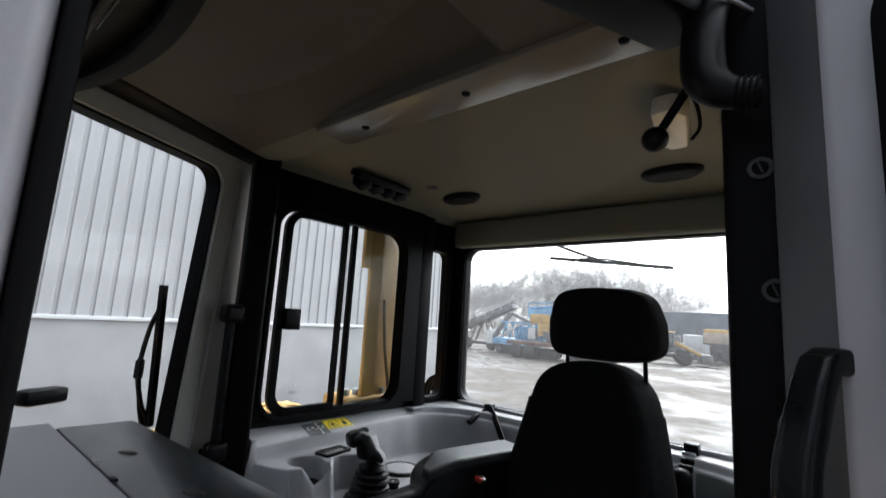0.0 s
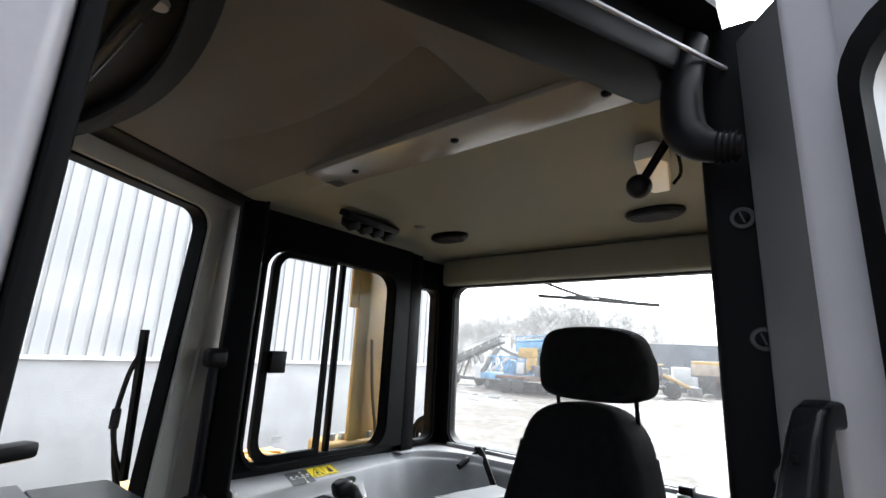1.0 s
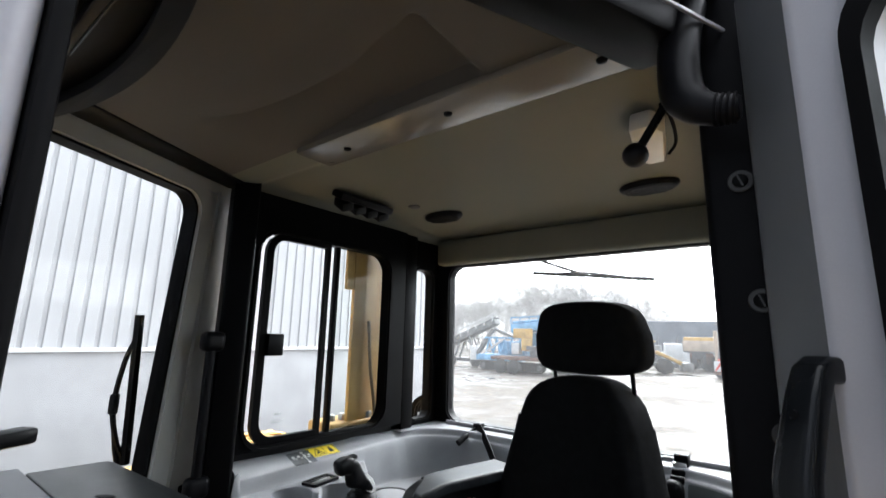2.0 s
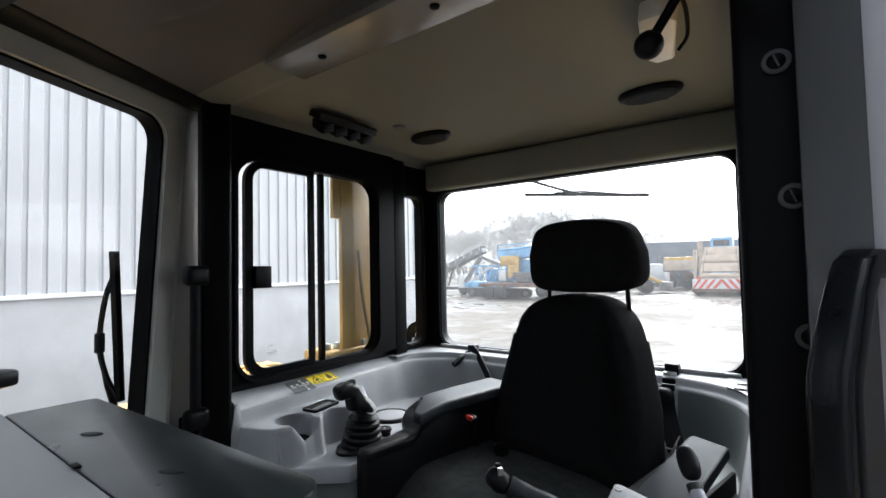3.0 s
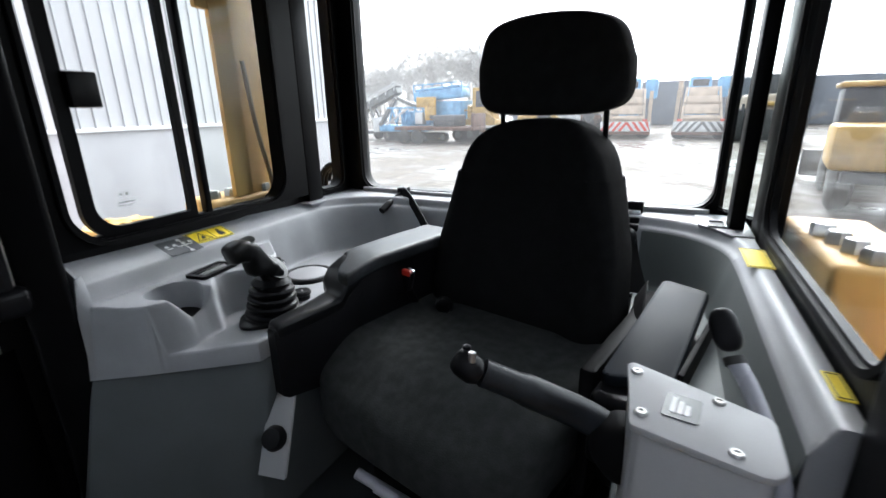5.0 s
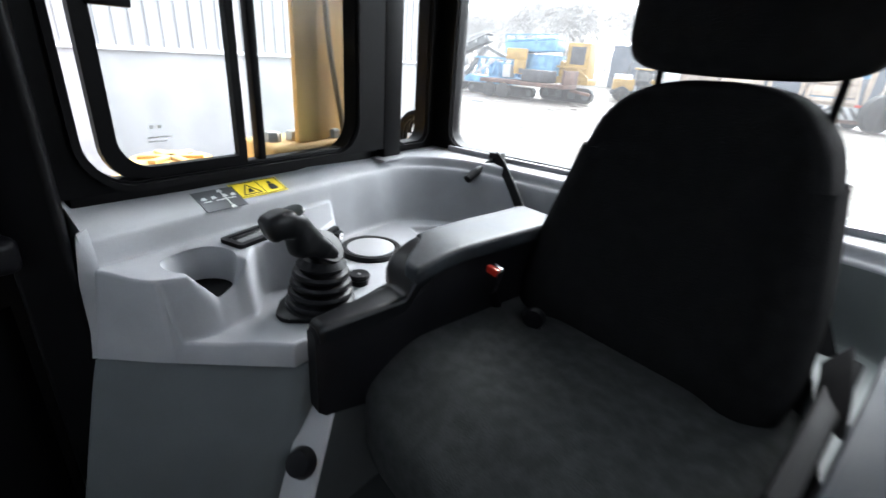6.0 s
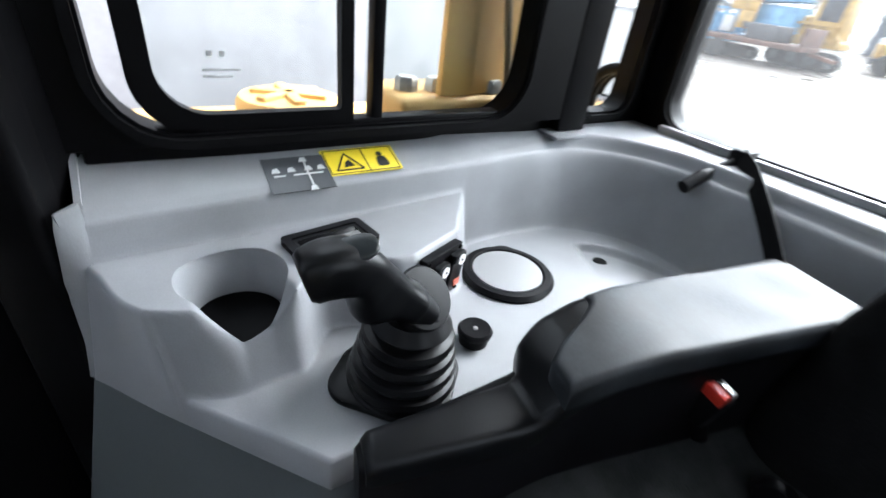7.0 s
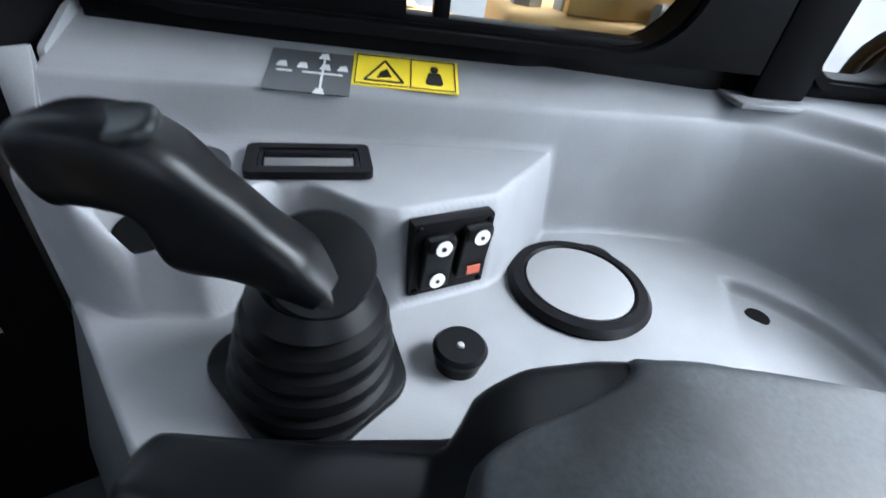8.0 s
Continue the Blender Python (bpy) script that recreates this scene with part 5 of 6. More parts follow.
# ---- the near-side controls ----
def build_steering_unit():
    u = thing("steering_unit", (0.47, 0.82, FLOOR), "pale grey steering control box with bolted top plate", "control box")
    b = u.matrix_world.inverted()
    top = rounded([(0.423, 0.890), (0.540, 0.838), (0.537, 0.760), (0.432, 0.785)], [0.006, 0.012, 0.016, 0.006], 5)
    c = Vector((0.478, 0.818))
    part("body", moved(prism([tuple(c + (p - c) * 0.93) for p in top], 0.60, 0.931, 0.004), b), LIGHT_PANEL, u)
    part("top_plate", moved(prism([tuple(p) for p in top], 0.9315, 0.938, 0.0015), b), LIGHT_PANEL, u)
    for x, y in ((0.433, 0.868), (0.440, 0.804), (0.500, 0.846), (0.506, 0.781)):
        part("bolt", moved(lathe([(0, 0), (0.0054, 0), (0.0052, 0.0014), (0.0042, 0.0026), (0.0025, 0.0026), (0.002, 0.0014), (0, 0.0014)], 14), b @ pose(x, y, 0.938)), ZINC, u)
    part("emblem", moved(prism(rounded([(-0.014, -0.018), (0.014, -0.018), (0.014, 0.018), (-0.014, 0.018)], 0.003, 3), 0, 0.001), b @ pose(0.471, 0.824, 0.9382, 0, 0, -8)), DECAL, u, "dark plate with pale symbols")
    for k in range(3):
        part("symbol", moved(box(-0.008 + 0.0055 * k - 0.002, -0.008 + 0.0055 * k + 0.002, -0.011, 0.012 - 0.004 * k, 0.001, 0.0016), b @ pose(0.4725, 0.824, 0.9382, 0, 0, -8)), PALE_INK, u, smooth=False)
    part("leg", moved(box(0.45, 0.52, 0.78, 0.86, FLOOR, 0.602, 0.01), b), BLACK, u)
    # tiller handle reaching across
    path = curve_path([(0.440, 0.880, 0.838), (0.398, 0.880, 0.862), (0.340, 0.858, 0.892), (0.286, 0.836, 0.918)], 5)
    part("tiller", moved(tube(path, [0.0185] * 4 + [0.0175] * 8 + [0.0150] * 4, 20), b), TILLER, u, "black padded steering handle")
    part("boot", moved(pillow(0.030, 0.034, 0.034, 0.8, 0.8, 24, 14), b @ pose(0.428, 0.872, 0.845, 0, -40, 0)), RUBBER, u)
    part("tiller_knob", moved(lathe([(0, -0.018), (0.010, -0.017), (0.0150, -0.009), (0.0155, 0.008), (0.0125, 0.015), (0.007, 0.018), (0, 0.018)], 24), b @ pose(0.272, 0.830, 0.925, 0, -60, 0)), BLACK_PLASTIC, u)
    part("button", moved(lathe([(0, 0), (0.0045, 0), (0.0045, 0.008), (0, 0.010)], 14), b @ pose(0.268, 0.836, 0.937)), GRIP, u)
    part("button", moved(lathe([(0, 0), (0.004, 0), (0.004, 0.010), (0, 0.011)], 12), b @ pose(0.279, 0.824, 0.936)), STEEL, u)


def build_parking_lever():
    p = thing("parking_lever", (0.545, 0.80, 0.60), "bent pale steel lever with a black oval knob", "lever")
    b = p.matrix_world.inverted()
    rod = curve_path([(0.545, 0.79, 0.60), (0.560, 0.80, 0.78), (0.552, 0.83, 0.88), (0.533, 0.888, 0.925), (0.518, 0.915, 0.945)], 7)
    part("rod", moved(tube(rod, 0.0082, 14), b), PILLAR_GREY, p)
    part("collar", moved(lathe([(0, 0), (0.010, 0), (0.010, 0.008), (0, 0.008)], 16), b @ pose(0.519, 0.913, 0.942, -35, -25)), WASHER, p)
    part("knob", moved(pillow(0.0135, 0.0120, 0.022, 0.9, 0.75, 24, 18), b @ pose(0.508, 0.934, 0.968, -30, -22)), BLACK_PLASTIC, p)
    part("bracket", moved(box(0.525, 0.570, 0.775, 0.815, 0.40, 0.61, 0.004), b), LIGHT_PANEL, p)


def build_heater_plate():
    h = thing("heater_control", (-0.150, 0.945, 0.60), "pale sloping plate with a black rotary knob", "control plate")
    b = h.matrix_world.inverted()
    lean = Matrix.Identity(4)
    lean[0][2], lean[0][3] = -0.30, 0.30 * 0.645
    lean[1][2], lean[1][3] = 0.70, -0.70 * 0.645
    bm = moved(prism([(-0.150, 0.903), (-0.100, 0.913), (-0.100, 0.920), (-0.150, 0.910)], 0.590, 0.702, 0.001), lean)
    part("plate", moved(bm, b), LIGHT_PANEL, h)
    part("knob", moved(lathe([(0, 0), (0.021, 0), (0.022, 0.006), (0.017, 0.018), (0, 0.02)], 24), b @ pose(-0.123, 0.904, 0.640, 55, 0, 12)), BLACK_PLASTIC, h)


def build_dash():
    d = thing("dashboard", (0.07, 0.36, FLOOR), "pale grey dashboard with a flat charcoal hood", "dashboard")
    b = d.matrix_world.inverted()

    part("housing", moved(prism([(-0.085, 0.215), (0.335, 0.215), (0.335, 0.3533), (-0.085, 0.3533)], 0.70, 1.0922, 0.0015, 2), b), LIGHT_PANEL, d)
    part("hood", moved(prism(rounded([(-0.052, 0.3535), (0.361, 0.3535), (0.361, 0.4465), (-0.046, 0.4330)], [0.003, 0.003, 0.022, 0.008], 6), 1.052, 1.0930, 0.0018, 2), b), DASH_TOP, d, "charcoal dash hood")
    # thin raised ovals whose dark colour gives two dents their shade
    for x, y in ((0.100, 0.386), (0.248, 0.393)):
        part("dash_dent", moved(lathe([(0, 0), (0.0115, 0), (0.0105, 0.0006), (0.007, 0.0009), (0, 0.0009)], 24, (1.0, 0.42)), b @ pose(x, y, 1.0931, 0, 0, 28)), DASH_DENT, d)
    part("clip", moved(box(0.170, 0.182, 0.3515, 0.3565, 1.0932, 1.0950, 0.0006), b), BLACK, d)
    part("pedestal", moved(prism([(-0.04, 0.30), (0.30, 0.30), (0.30, 0.415), (-0.04, 0.405)], FLOOR, 1.0515, 0.01), b), LOWER, d)


# ---- fittings on the ceiling and windows ----
def build_sash():
    """The sliding half of the side window, drawn slightly back, and the fixed half."""
    m = wall_frame(-0.430, 0, 90)
    s = thing("sliding_window", (0, 0, 0), "black-framed sliding side window, slightly open", "window", kind="structure")
    s.matrix_world = m
    part("sash", moved(ring(rect(0.847, 1.055, 0.973, 1.522), rect(0.868, 1.041, 0.993, 1.504), 0.014, r_out=[0.055, 0.004, 0.004, 0.055], r_in=[0.043, 0.004, 0.004, 0.038]), pose(0, 0.004, 0)), BLACK, s)
    g = part("pane", moved(plate(rounded(rect(0.865, 1.044, 0.990, 1.507), [0.043, 0.003, 0.003, 0.038]), 0.004), pose(0, 0.009, 0)), GLASS, s, smooth=False)
    g.visible_shadow = False
    part("mullion", box(1.077, 1.091, 0.004, 0.022, 0.981, 1.516, 0.002), BLACK, s)
    part("track", box(0.836, 1.297, 0.004, 0.026, 0.970, 0.982, 0.002), BLACK, s)
    g = part("pane", moved(plate(rounded(rect(1.078, 1.303, 0.974, 1.521), [0.003, 0.06, 0.06, 0.003]), 0.004), pose(0, 0.026, 0)), TINTED, s, smooth=False)
    g.visible_shadow = False
    part("latch", box(0.866, 0.911, -0.010, 0.006, 1.196, 1.252, 0.003), BLACK_PLASTIC, s, "black finger latch")
    for k, (a, b, z) in enumerate(((0.913, 0.918, 1.045), (0.924, 0.929, 1.045), (0.908, 0.942, 1.032), (0.908, 0.934, 1.026))):
        part("etching", box(a, b, 0.0085, 0.0089, z, z + (0.005 if k < 2 else 0.0022)), PALE_INK, s, smooth=False)


def build_ceiling_fittings():
    st = thing("ceiling_strip", (0.21, 0.74, CEIL), "satin trim strip with black screws across the headliner", "trim")
    b = st.matrix_world.inverted()
    part("strip", moved(box(-0.10, 0.545, 0.690, 0.775, 1.603, 1.6165, 0.003), b), STRIP, st)
    for x in (0.005, 0.246, 0.49):
        part("screw", moved(lathe([(0, 0), (0.0075, 0), (0.0065, 0.003), (0.003, 0.0045), (0, 0.0045)], 16), b @ pose(x, 0.732, 1.603, 180)), BLACK, st)
    for x, y in ((-0.187, 1.281), (0.401, 1.330)):
        sp = thing("ceiling_speaker", (x, y, 1.627), "dark oval speaker grille in the headliner", "speaker", "speakers in the headliner", turn=-4)
        part("rim", moved(lathe([(0.05, 0), (0.068, 0.0), (0.070, 0.006), (0.064, 0.014), (0.056, 0.016), (0.05, 0.012)], 40, (1.0, 0.62)), pose(0, 0, 0, 180)), BLACK_PLASTIC, sp)
        g = bmesh.new()
        for j in range(7):
            y2 = -0.030 + 0.010 * j
            half = 0.056 * math.sqrt(max(0.05, 1 - (y2 / 0.036) ** 2))
            box(-half, half, y2 - 0.0036, y2 + 0.0036, -0.017, -0.010, 0.001, 1, g)
        part("grille", g, BLACK_PLASTIC, sp)
        part("mesh", moved(lathe([(0, 0), (0.058, 0), (0.058, 0.009), (0, 0.009)], 40, (1.0, 0.62)), pose(0, 0, 0, 180)), LOWER, sp)
    dm = thing("ceiling_button", (-0.204, 1.162, 1.629), "small dark round plug in the headliner", "plug")
    part("cap", moved(lathe([(0, 0), (0.019, 0), (0.018, 0.004), (0.012, 0.007), (0, 0.008)], 28), pose(0, 0, 0, 180)), DARK, dm)
    sw = thing("ceiling_switches", (-0.262, 1.018, 1.612), "black row of four rocker switches under the headliner", "switch panel", turn=90)
    t = pose(0, 0, 0, 26, 0, 0)
    part("housing", moved(box(-0.094, 0.094, -0.024, 0.024, -0.008, 0.012, 0.004), t), BLACK_PLASTIC, sw)
    for k in range(4):
        part("rocker", moved(box(-0.0180, 0.0180, -0.022, 0.022, -0.028, -0.004, 0.003), t @ pose(-0.066 + 0.044 * k, 0, -0.004, 10, -24, 0)), BLACK_PLASTIC, sw)
    lamp = thing("cab_lamp", (0.484, 0.985, 1.60), "white oblong cab lamp with a thin black cable", "lamp", turn=2)
    part("lens", moved(prism(rounded([(-0.024, -0.060), (0.006, -0.070), (0.026, -0.048), (0.022, 0.058), (-0.004, 0.068), (-0.024, 0.048)], 0.006, 3), -0.018, 0.014, 0.004), pose(0, 0, -0.006, -6, 6, 6)), LAMP_WHITE, lamp)
    part("cable", tube(curve_path([(0.02, 0.055, -0.02), (0.035, 0.04, -0.005), (0.038, -0.02, 0.012), (0.03, -0.06, 0.02)], 5), 0.003, 8), RUBBER, lamp)
    bl = thing("ball_stay", (0.501, 0.82, 1.502), "black ball-ended stay hanging under the roof", "stay")
    part("ball", pillow(0.017, 0.017, 0.017, 1, 1, 24, 14), BLACK_PLASTIC, bl)
    part("stem", tube([(0.0, 0.0, 0.0), (0.045, -0.015, 0.055), (0.075, -0.03, 0.115)], 0.006, 10), BLACK, bl)
    hose = thing("roof_grab", (0.59, 0.72, 1.55), "thick black grab loop with a ribbed end at the pillar", "grab handle")
    b = hose.matrix_world.inverted()
    p = curve_path([(0.588, 0.725, 1.625), (0.580, 0.708, 1.570), (0.581, 0.692, 1.512), (0.592, 0.686, 1.488), (0.612, 0.685, 1.476), (0.631, 0.684, 1.473)], 6)
    part("loop", moved(tube(p, [0.021] * 13 + [0.0208, 0.0205, 0.020, 0.0195, 0.019, 0.0185, 0.018, 0.0172, 0.0165, 0.0158, 0.0152, 0.0148, 0.0144, 0.0142, 0.014, 0.0138, 0.0134, 0.010][:len(p) - 13], 16), b), BLACK_PLASTIC, hose)
    for k in range(4):
        part("rib", moved(tube([(0.610 + 0.005 * k, 0.685, 1.4762 - 0.0007 * k), (0.6125 + 0.005 * k, 0.685, 1.4758 - 0.0007 * k)], 0.0160 - 0.0003 * k, 16), b), RUBBER, hose)
    # curved visor panel under the roof, along the windscreen
    sh = thing("roof_visor", (0.07, 0.30, 1.58), "dark curved visor panel with a grey rim under the roof", "visor")
    b = sh.matrix_world.inverted()
    def bow(x, inset=0.0):
        return 0.376 - inset - 0.62 * (x - 0.055) ** 2
    xs = [-0.215 + 0.53 * k / 24 for k in range(25)]
    part("panel", moved(prism([(x, bow(x, 0.012)) for x in xs] + [(0.315, 0.205), (-0.215, 0.205)], 1.577, 1.590, 0.002), b), BLACK, sh)
    part("rim", moved(prism([(x, bow(x)) for x in xs] + [(x, bow(x, 0.026)) for x in xs[::-1]], 1.558, 1.576, 0.003), b), material("visor_rim_plastic", (0.009, 0.010, 0.012), 0.7, vary=0.15, scale=9, fine=450, bump=0.2, spec=0.15), sh, "dark grey rounded rim")
    part("stay", moved(box(-0.20, 0.24, 0.297, 0.309, 1.563, 1.5765, 0.003), b), BLACK_PLASTIC, sh)
    # thin lighter strip that draws the highlight along the stay
    part("stay_highlight", moved(box(0.02, 0.19, 0.3085, 0.3105, 1.562, 1.565, 0.0008), b), DASH_TOP, sh)
    part("knob", moved(lathe([(0, 0), (0.010, 0), (0.009, 0.006), (0, 0.009)], 20), b @ pose(0.214, 0.312, 1.577, 180)), LIGHT_PANEL, sh, "pale round knob")


def build_rear_wiper():
    w = thing("rear_wiper", (-0.054, 1.645, 1.53), "black wiper across the top of the rear window", "wiper")
    b = w.matrix_world.inverted()
    part("blade", moved(strap([(-0.063, 1.645, 1.480), (0.13, 1.645, 1.459), (0.328, 1.645, 1.436)], 0.010, 0.012, (0, 0, 1)), b), RUBBER, w)
    part("bow", moved(strap([(0.04, 1.652, 1.475), (0.13, 1.656, 1.470), (0.24, 1.652, 1.450)], 0.006, 0.006, (0, 0, 1)), b), BLACK, w)
    part("arm", moved(tube([(-0.054, 1.648, 1.530), (0.02, 1.656, 1.500), (0.10, 1.658, 1.470)], 0.005, 8), b), BLACK, w)


# ---- the dozer outside the cab ----
def build_tank(side):
    """Yellow fender tank with filler cap, and the yellow roll-over column beside the side window."""
    x = (lambda v: v) if side == "left" else (lambda v: 0.147 - v)

    def bx(a, b_, *rest, **kw):
        return box(min(x(a), x(b_)), max(x(a), x(b_)), *rest, **kw)
    t = thing("fender_tank", (x(-0.8), 1.1, 0.2), "yellow fender tank of the dozer with filler cap", "tank")
    b = t.matrix_world.inverted()
    part("body", moved(bx(-0.96, -0.52, 0.30, 1.95, 0.0, 0.86, bevel=0.02, seg=3), b), YELLOW, t)
    part("bracket", moved(bx(-0.62, -0.496, 1.150, 1.46, 0.80, 0.985, bevel=0.012, seg=3), b), YELLOW, t)
    for k in range(4):
        part("bolt", moved(lathe([(0, 0), (0.017, 0), (0.017, 0.015), (0.014, 0.019), (0, 0.019)], 6), b @ pose(x(-0.545 + 0.008 * k), 1.180 + 0.045 * k, 0.985, 0, 0, 12 * k)), ZINC, t)
    cap = part("cap", moved(lathe([(0, -0.004), (0.080, -0.004), (0.084, 0.01), (0.084, 0.060), (0.078, 0.069), (0, 0.071)], 36), b @ pose(x(-0.735), 1.065, 0.862)), YELLOW, t, "yellow filler cap")
    for k in range(3):
        part("lobe", moved(box(-0.062, 0.062, -0.010, 0.010, 0.066, 0.077, 0.004), b @ pose(x(-0.735), 1.065, 0.862, 0, 0, 60 * k)), YELLOW, cap)
    if side == "left":
        col = thing("rollover_column", (x(-0.53), 1.33, 0.985), "yellow roll-over column of the dozer outside the window", "column")
        b = col.matrix_world.inverted()
        fold = [(x(px), py) for px, py in ((-0.500, 1.211), (-0.504, 1.266), (-0.548, 1.44), (-0.562, 1.44), (-0.522, 1.268), (-0.514, 1.211))]
        part("post", moved(prism(fold, 0.986, 1.76, 0.002), b), YELLOW, col)
        part("gusset", moved(prism([(x(px), py) for px, py in ((-0.5005, 1.178), (-0.5005, 1.2095), (-0.514, 1.2095), (-0.514, 1.178))], 1.40, 1.76, 0.003), b), YELLOW, col)
        part("hose", moved(tube(curve_path([(x(-0.492), 1.275, 1.30), (x(-0.490), 1.29, 1.15), (x(-0.490), 1.315, 1.03), (x(-0.50), 1.33, 0.97)], 6), 0.0055, 8), b), material("dusty_hose", (0.36, 0.28, 0.17), 0.7), col)
        r = thing("hose_reel", (-0.60, 1.72, 0.86), "coiled hose with metal fittings behind the cab", "hose")
        for k in range(3):
            c = [(0.075 * math.cos(a * math.pi / 12), 0.02 * k, 0.07 + 0.075 * math.sin(a * math.pi / 12)) for a in range(24)]
            part("coil", tube(c, 0.011, 10, closed=True), RUBBER, r)
        part("fitting", box(-0.02, 0.03, -0.03, 0.0, 0.06, 0.09, 0.004), STEEL, r)


# ---- yard machines, far behind ----
def wheel_at(parent, x, y, z, r, w, turn=90):
    wh = part("wheel", moved(lathe([(0, 0), (r * 0.8, 0), (r, w * 0.2), (r, w * 0.8), (r * 0.8, w), (0, w)], 24), pose(x, y, z, 90, 0, turn - 90)), TYRE, parent)
    part("rim", moved(lathe([(0, 0), (r * 0.5, 0), (r * 0.45, 0.06), (0, 0.06)], 16), pose(x, y - 0.05, z, 90, 0, turn - 90)), MACHINE_GREY, wh)
    return wh


def beam(a, b, w):
    """A square bar from a to b."""
    a, b = Vector(a), Vector(b)
    d = b - a
    bm = box(-w / 2, w / 2, -w / 2, w / 2, 0, d.length, w * 0.1, 1)
    return moved(bm, Matrix.Translation(a) @ d.to_track_quat("Z", "Y").to_matrix().to_4x4())


def crawler(parent, x0, x1, y, r, w):
    """A rubber-shod crawler track with its rollers."""
    pts = [(x0 + r * math.sin(-a), 0, r + r * math.cos(a)) for a in [math.pi * k / 8 for k in range(9)]]
    pts += [(x1 + r * math.sin(a), 0, r - r * math.cos(a)) for a in [math.pi * k / 8 for k in range(9)]]
    tr = part("track", moved(plate([(p[0], p[2]) for p in pts], w), pose(0, y, 0)), TYRE, parent)
    for k in range(4):
        cx = x0 + (x1 - x0) * k / 3
        part("roller", moved(lathe([(0, 0), (r * 0.55, 0), (r * 0.5, 0.05), (0, 0.05)], 16), pose(cx, y, r, 90)), DARK, tr)


def build_screener(x, y):
    t = thing("screening_machine", (x, y, GROUND_Z), "blue tracked screening machine with lattice frames", "machine")
    part("chassis", box(-3.4, 0.9, -0.9, 0.9, 0.75, 1.25, 0.05), BLUE, t)
    part("engine_box", box(-1.4, 0.6, -0.7, 0.8, 1.26, 2.3, 0.08), BLUE, t)
    part("cabinet", box(-3.9, -3.35, -1.0, -0.3, 0.7, 1.85, 0.04), WHITE, t, "white control cabinet")
    part("cabinet", box(0.05, 0.72, -1.05, -0.4, 1.3, 2.2, 0.04), WHITE, t)
    part("screen_box", moved(box(-2.0, 2.0, -0.9, 0.9, -0.35, 0.35, 0.08), pose(1.9, 0, 3.45, 0, -4, 0)), BLUE, t)
    part("screen_cover", moved(box(-1.9, 1.9, -0.8, 0.8, 0.36, 0.55, 0.08), pose(1.9, 0, 3.45, 0, -4, 0)), BLUE, t)
    part("hopper", moved(prism([(-1.3, -0.7), (1.3, -0.7), (1.6, 0.9), (-1.6, 0.9)], 1.3, 3.0, 0.05), pose(2.4, 0.2, 0)), BLUE, t)
    part("boom", beam((-3.3, -0.8, 1.2), (-1.7, -0.8, 3.3), 0.3), MACHINE_GREY, t)
    part("boom", beam((-1.7, -0.7, 3.3), (0.1, -0.7, 2.6), 0.26), MACHINE_GREY, t)
    part("ram", beam((-2.6, -0.95, 1.3), (-0.6, -0.95, 2.5), 0.14), WHITE, t)
    for k in range(5):
        part("lattice", beam((-2.4 + 0.7 * k, -0.92, 1.3), (-2.05 + 0.7 * k, -0.92, 2.5), 0.10), BLUE, t)
        part("lattice", beam((-2.05 + 0.7 * k, -0.92, 2.5), (-1.7 + 0.7 * k, -0.92, 1.3), 0.10), BLUE, t)
    part("rail", beam((-2.5, -0.95, 2.55), (1.0, -0.95, 2.55), 0.12), BLUE, t)
    part("rail", beam((0.0, -0.98, 4.15), (4.0, -0.98, 4.3), 0.08), BLUE, t)
    for k in range(6):
        part("stanchion", beam((0.0 + 0.8 * k, -0.98, 3.6), (0.0 + 0.8 * k, -0.98, 4.2 + 0.02 * k), 0.07), BLUE, t)
    part("yellow_guard", moved(prism([(-0.8, -0.3), (0.9, -0.3), (0.6, 0.3), (-0.5, 0.3)], 0, 0.75, 0.04), pose(1.1, -0.9, 2.55)), YARD_YELLOW, t, "yellow chute guard")
    part("yellow_guard", moved(prism([(-0.2, -0.3), (0.75, -0.3), (0.5, 0.3), (-0.1, 0.3)], 0, 0.95, 0.04), pose(1.2, -0.9, 1.6)), YARD_YELLOW, t)
    part("chute_mouth", box(1.45, 1.75, -1.23, -1.205, 1.65, 2.0, 0.01), DARK, t)
    crawler(t, -2.6, 2.4, -1.0, 0.36, 0.45)


def build_quarry_frame(x, y):
    """Ochre machine with a glazed cab and braced frame."""
    t = thing("ochre_machine", (x, y, GROUND_Z), "ochre quarry machine with dark glazed cab and braces", "machine")
    part("base", box(-1.5, 1.5, -0.9, 0.9, 1.2, 1.6, 0.05), YARD_YELLOW, t)
    cab = part("cab", box(-0.35, 1.3, -0.8, 0.8, 1.61, 3.9, 0.08), YARD_YELLOW, t)
    part("cab_window", box(-0.05, 1.0, -0.84, -0.805, 2.5, 3.65, 0.02), DARK, cab)
    part("engine", box(-1.5, -0.5, -0.6, 0.8, 1.61, 2.7, 0.2), YARD_YELLOW, t)
    part("stack", tube([(-0.9, 0, 2.7), (-0.9, 0, 4.3)], 0.12, 10), WHITE, t)
    part("brace", beam((-1.4, -0.95, 1.6), (1.5, -0.95, 1.6), 0.14), YARD_YELLOW, t)
    part("brace", beam((-1.4, -0.95, 2.3), (1.2, -0.95, 2.3), 0.12), YARD_YELLOW, t)
    part("brace", beam((0.6, -0.95, 2.3), (1.5, -0.95, 1.6), 0.14), YARD_YELLOW, t)
    crawler(t, -1.5, 1.5, -0.9, 0.5, 0.5)


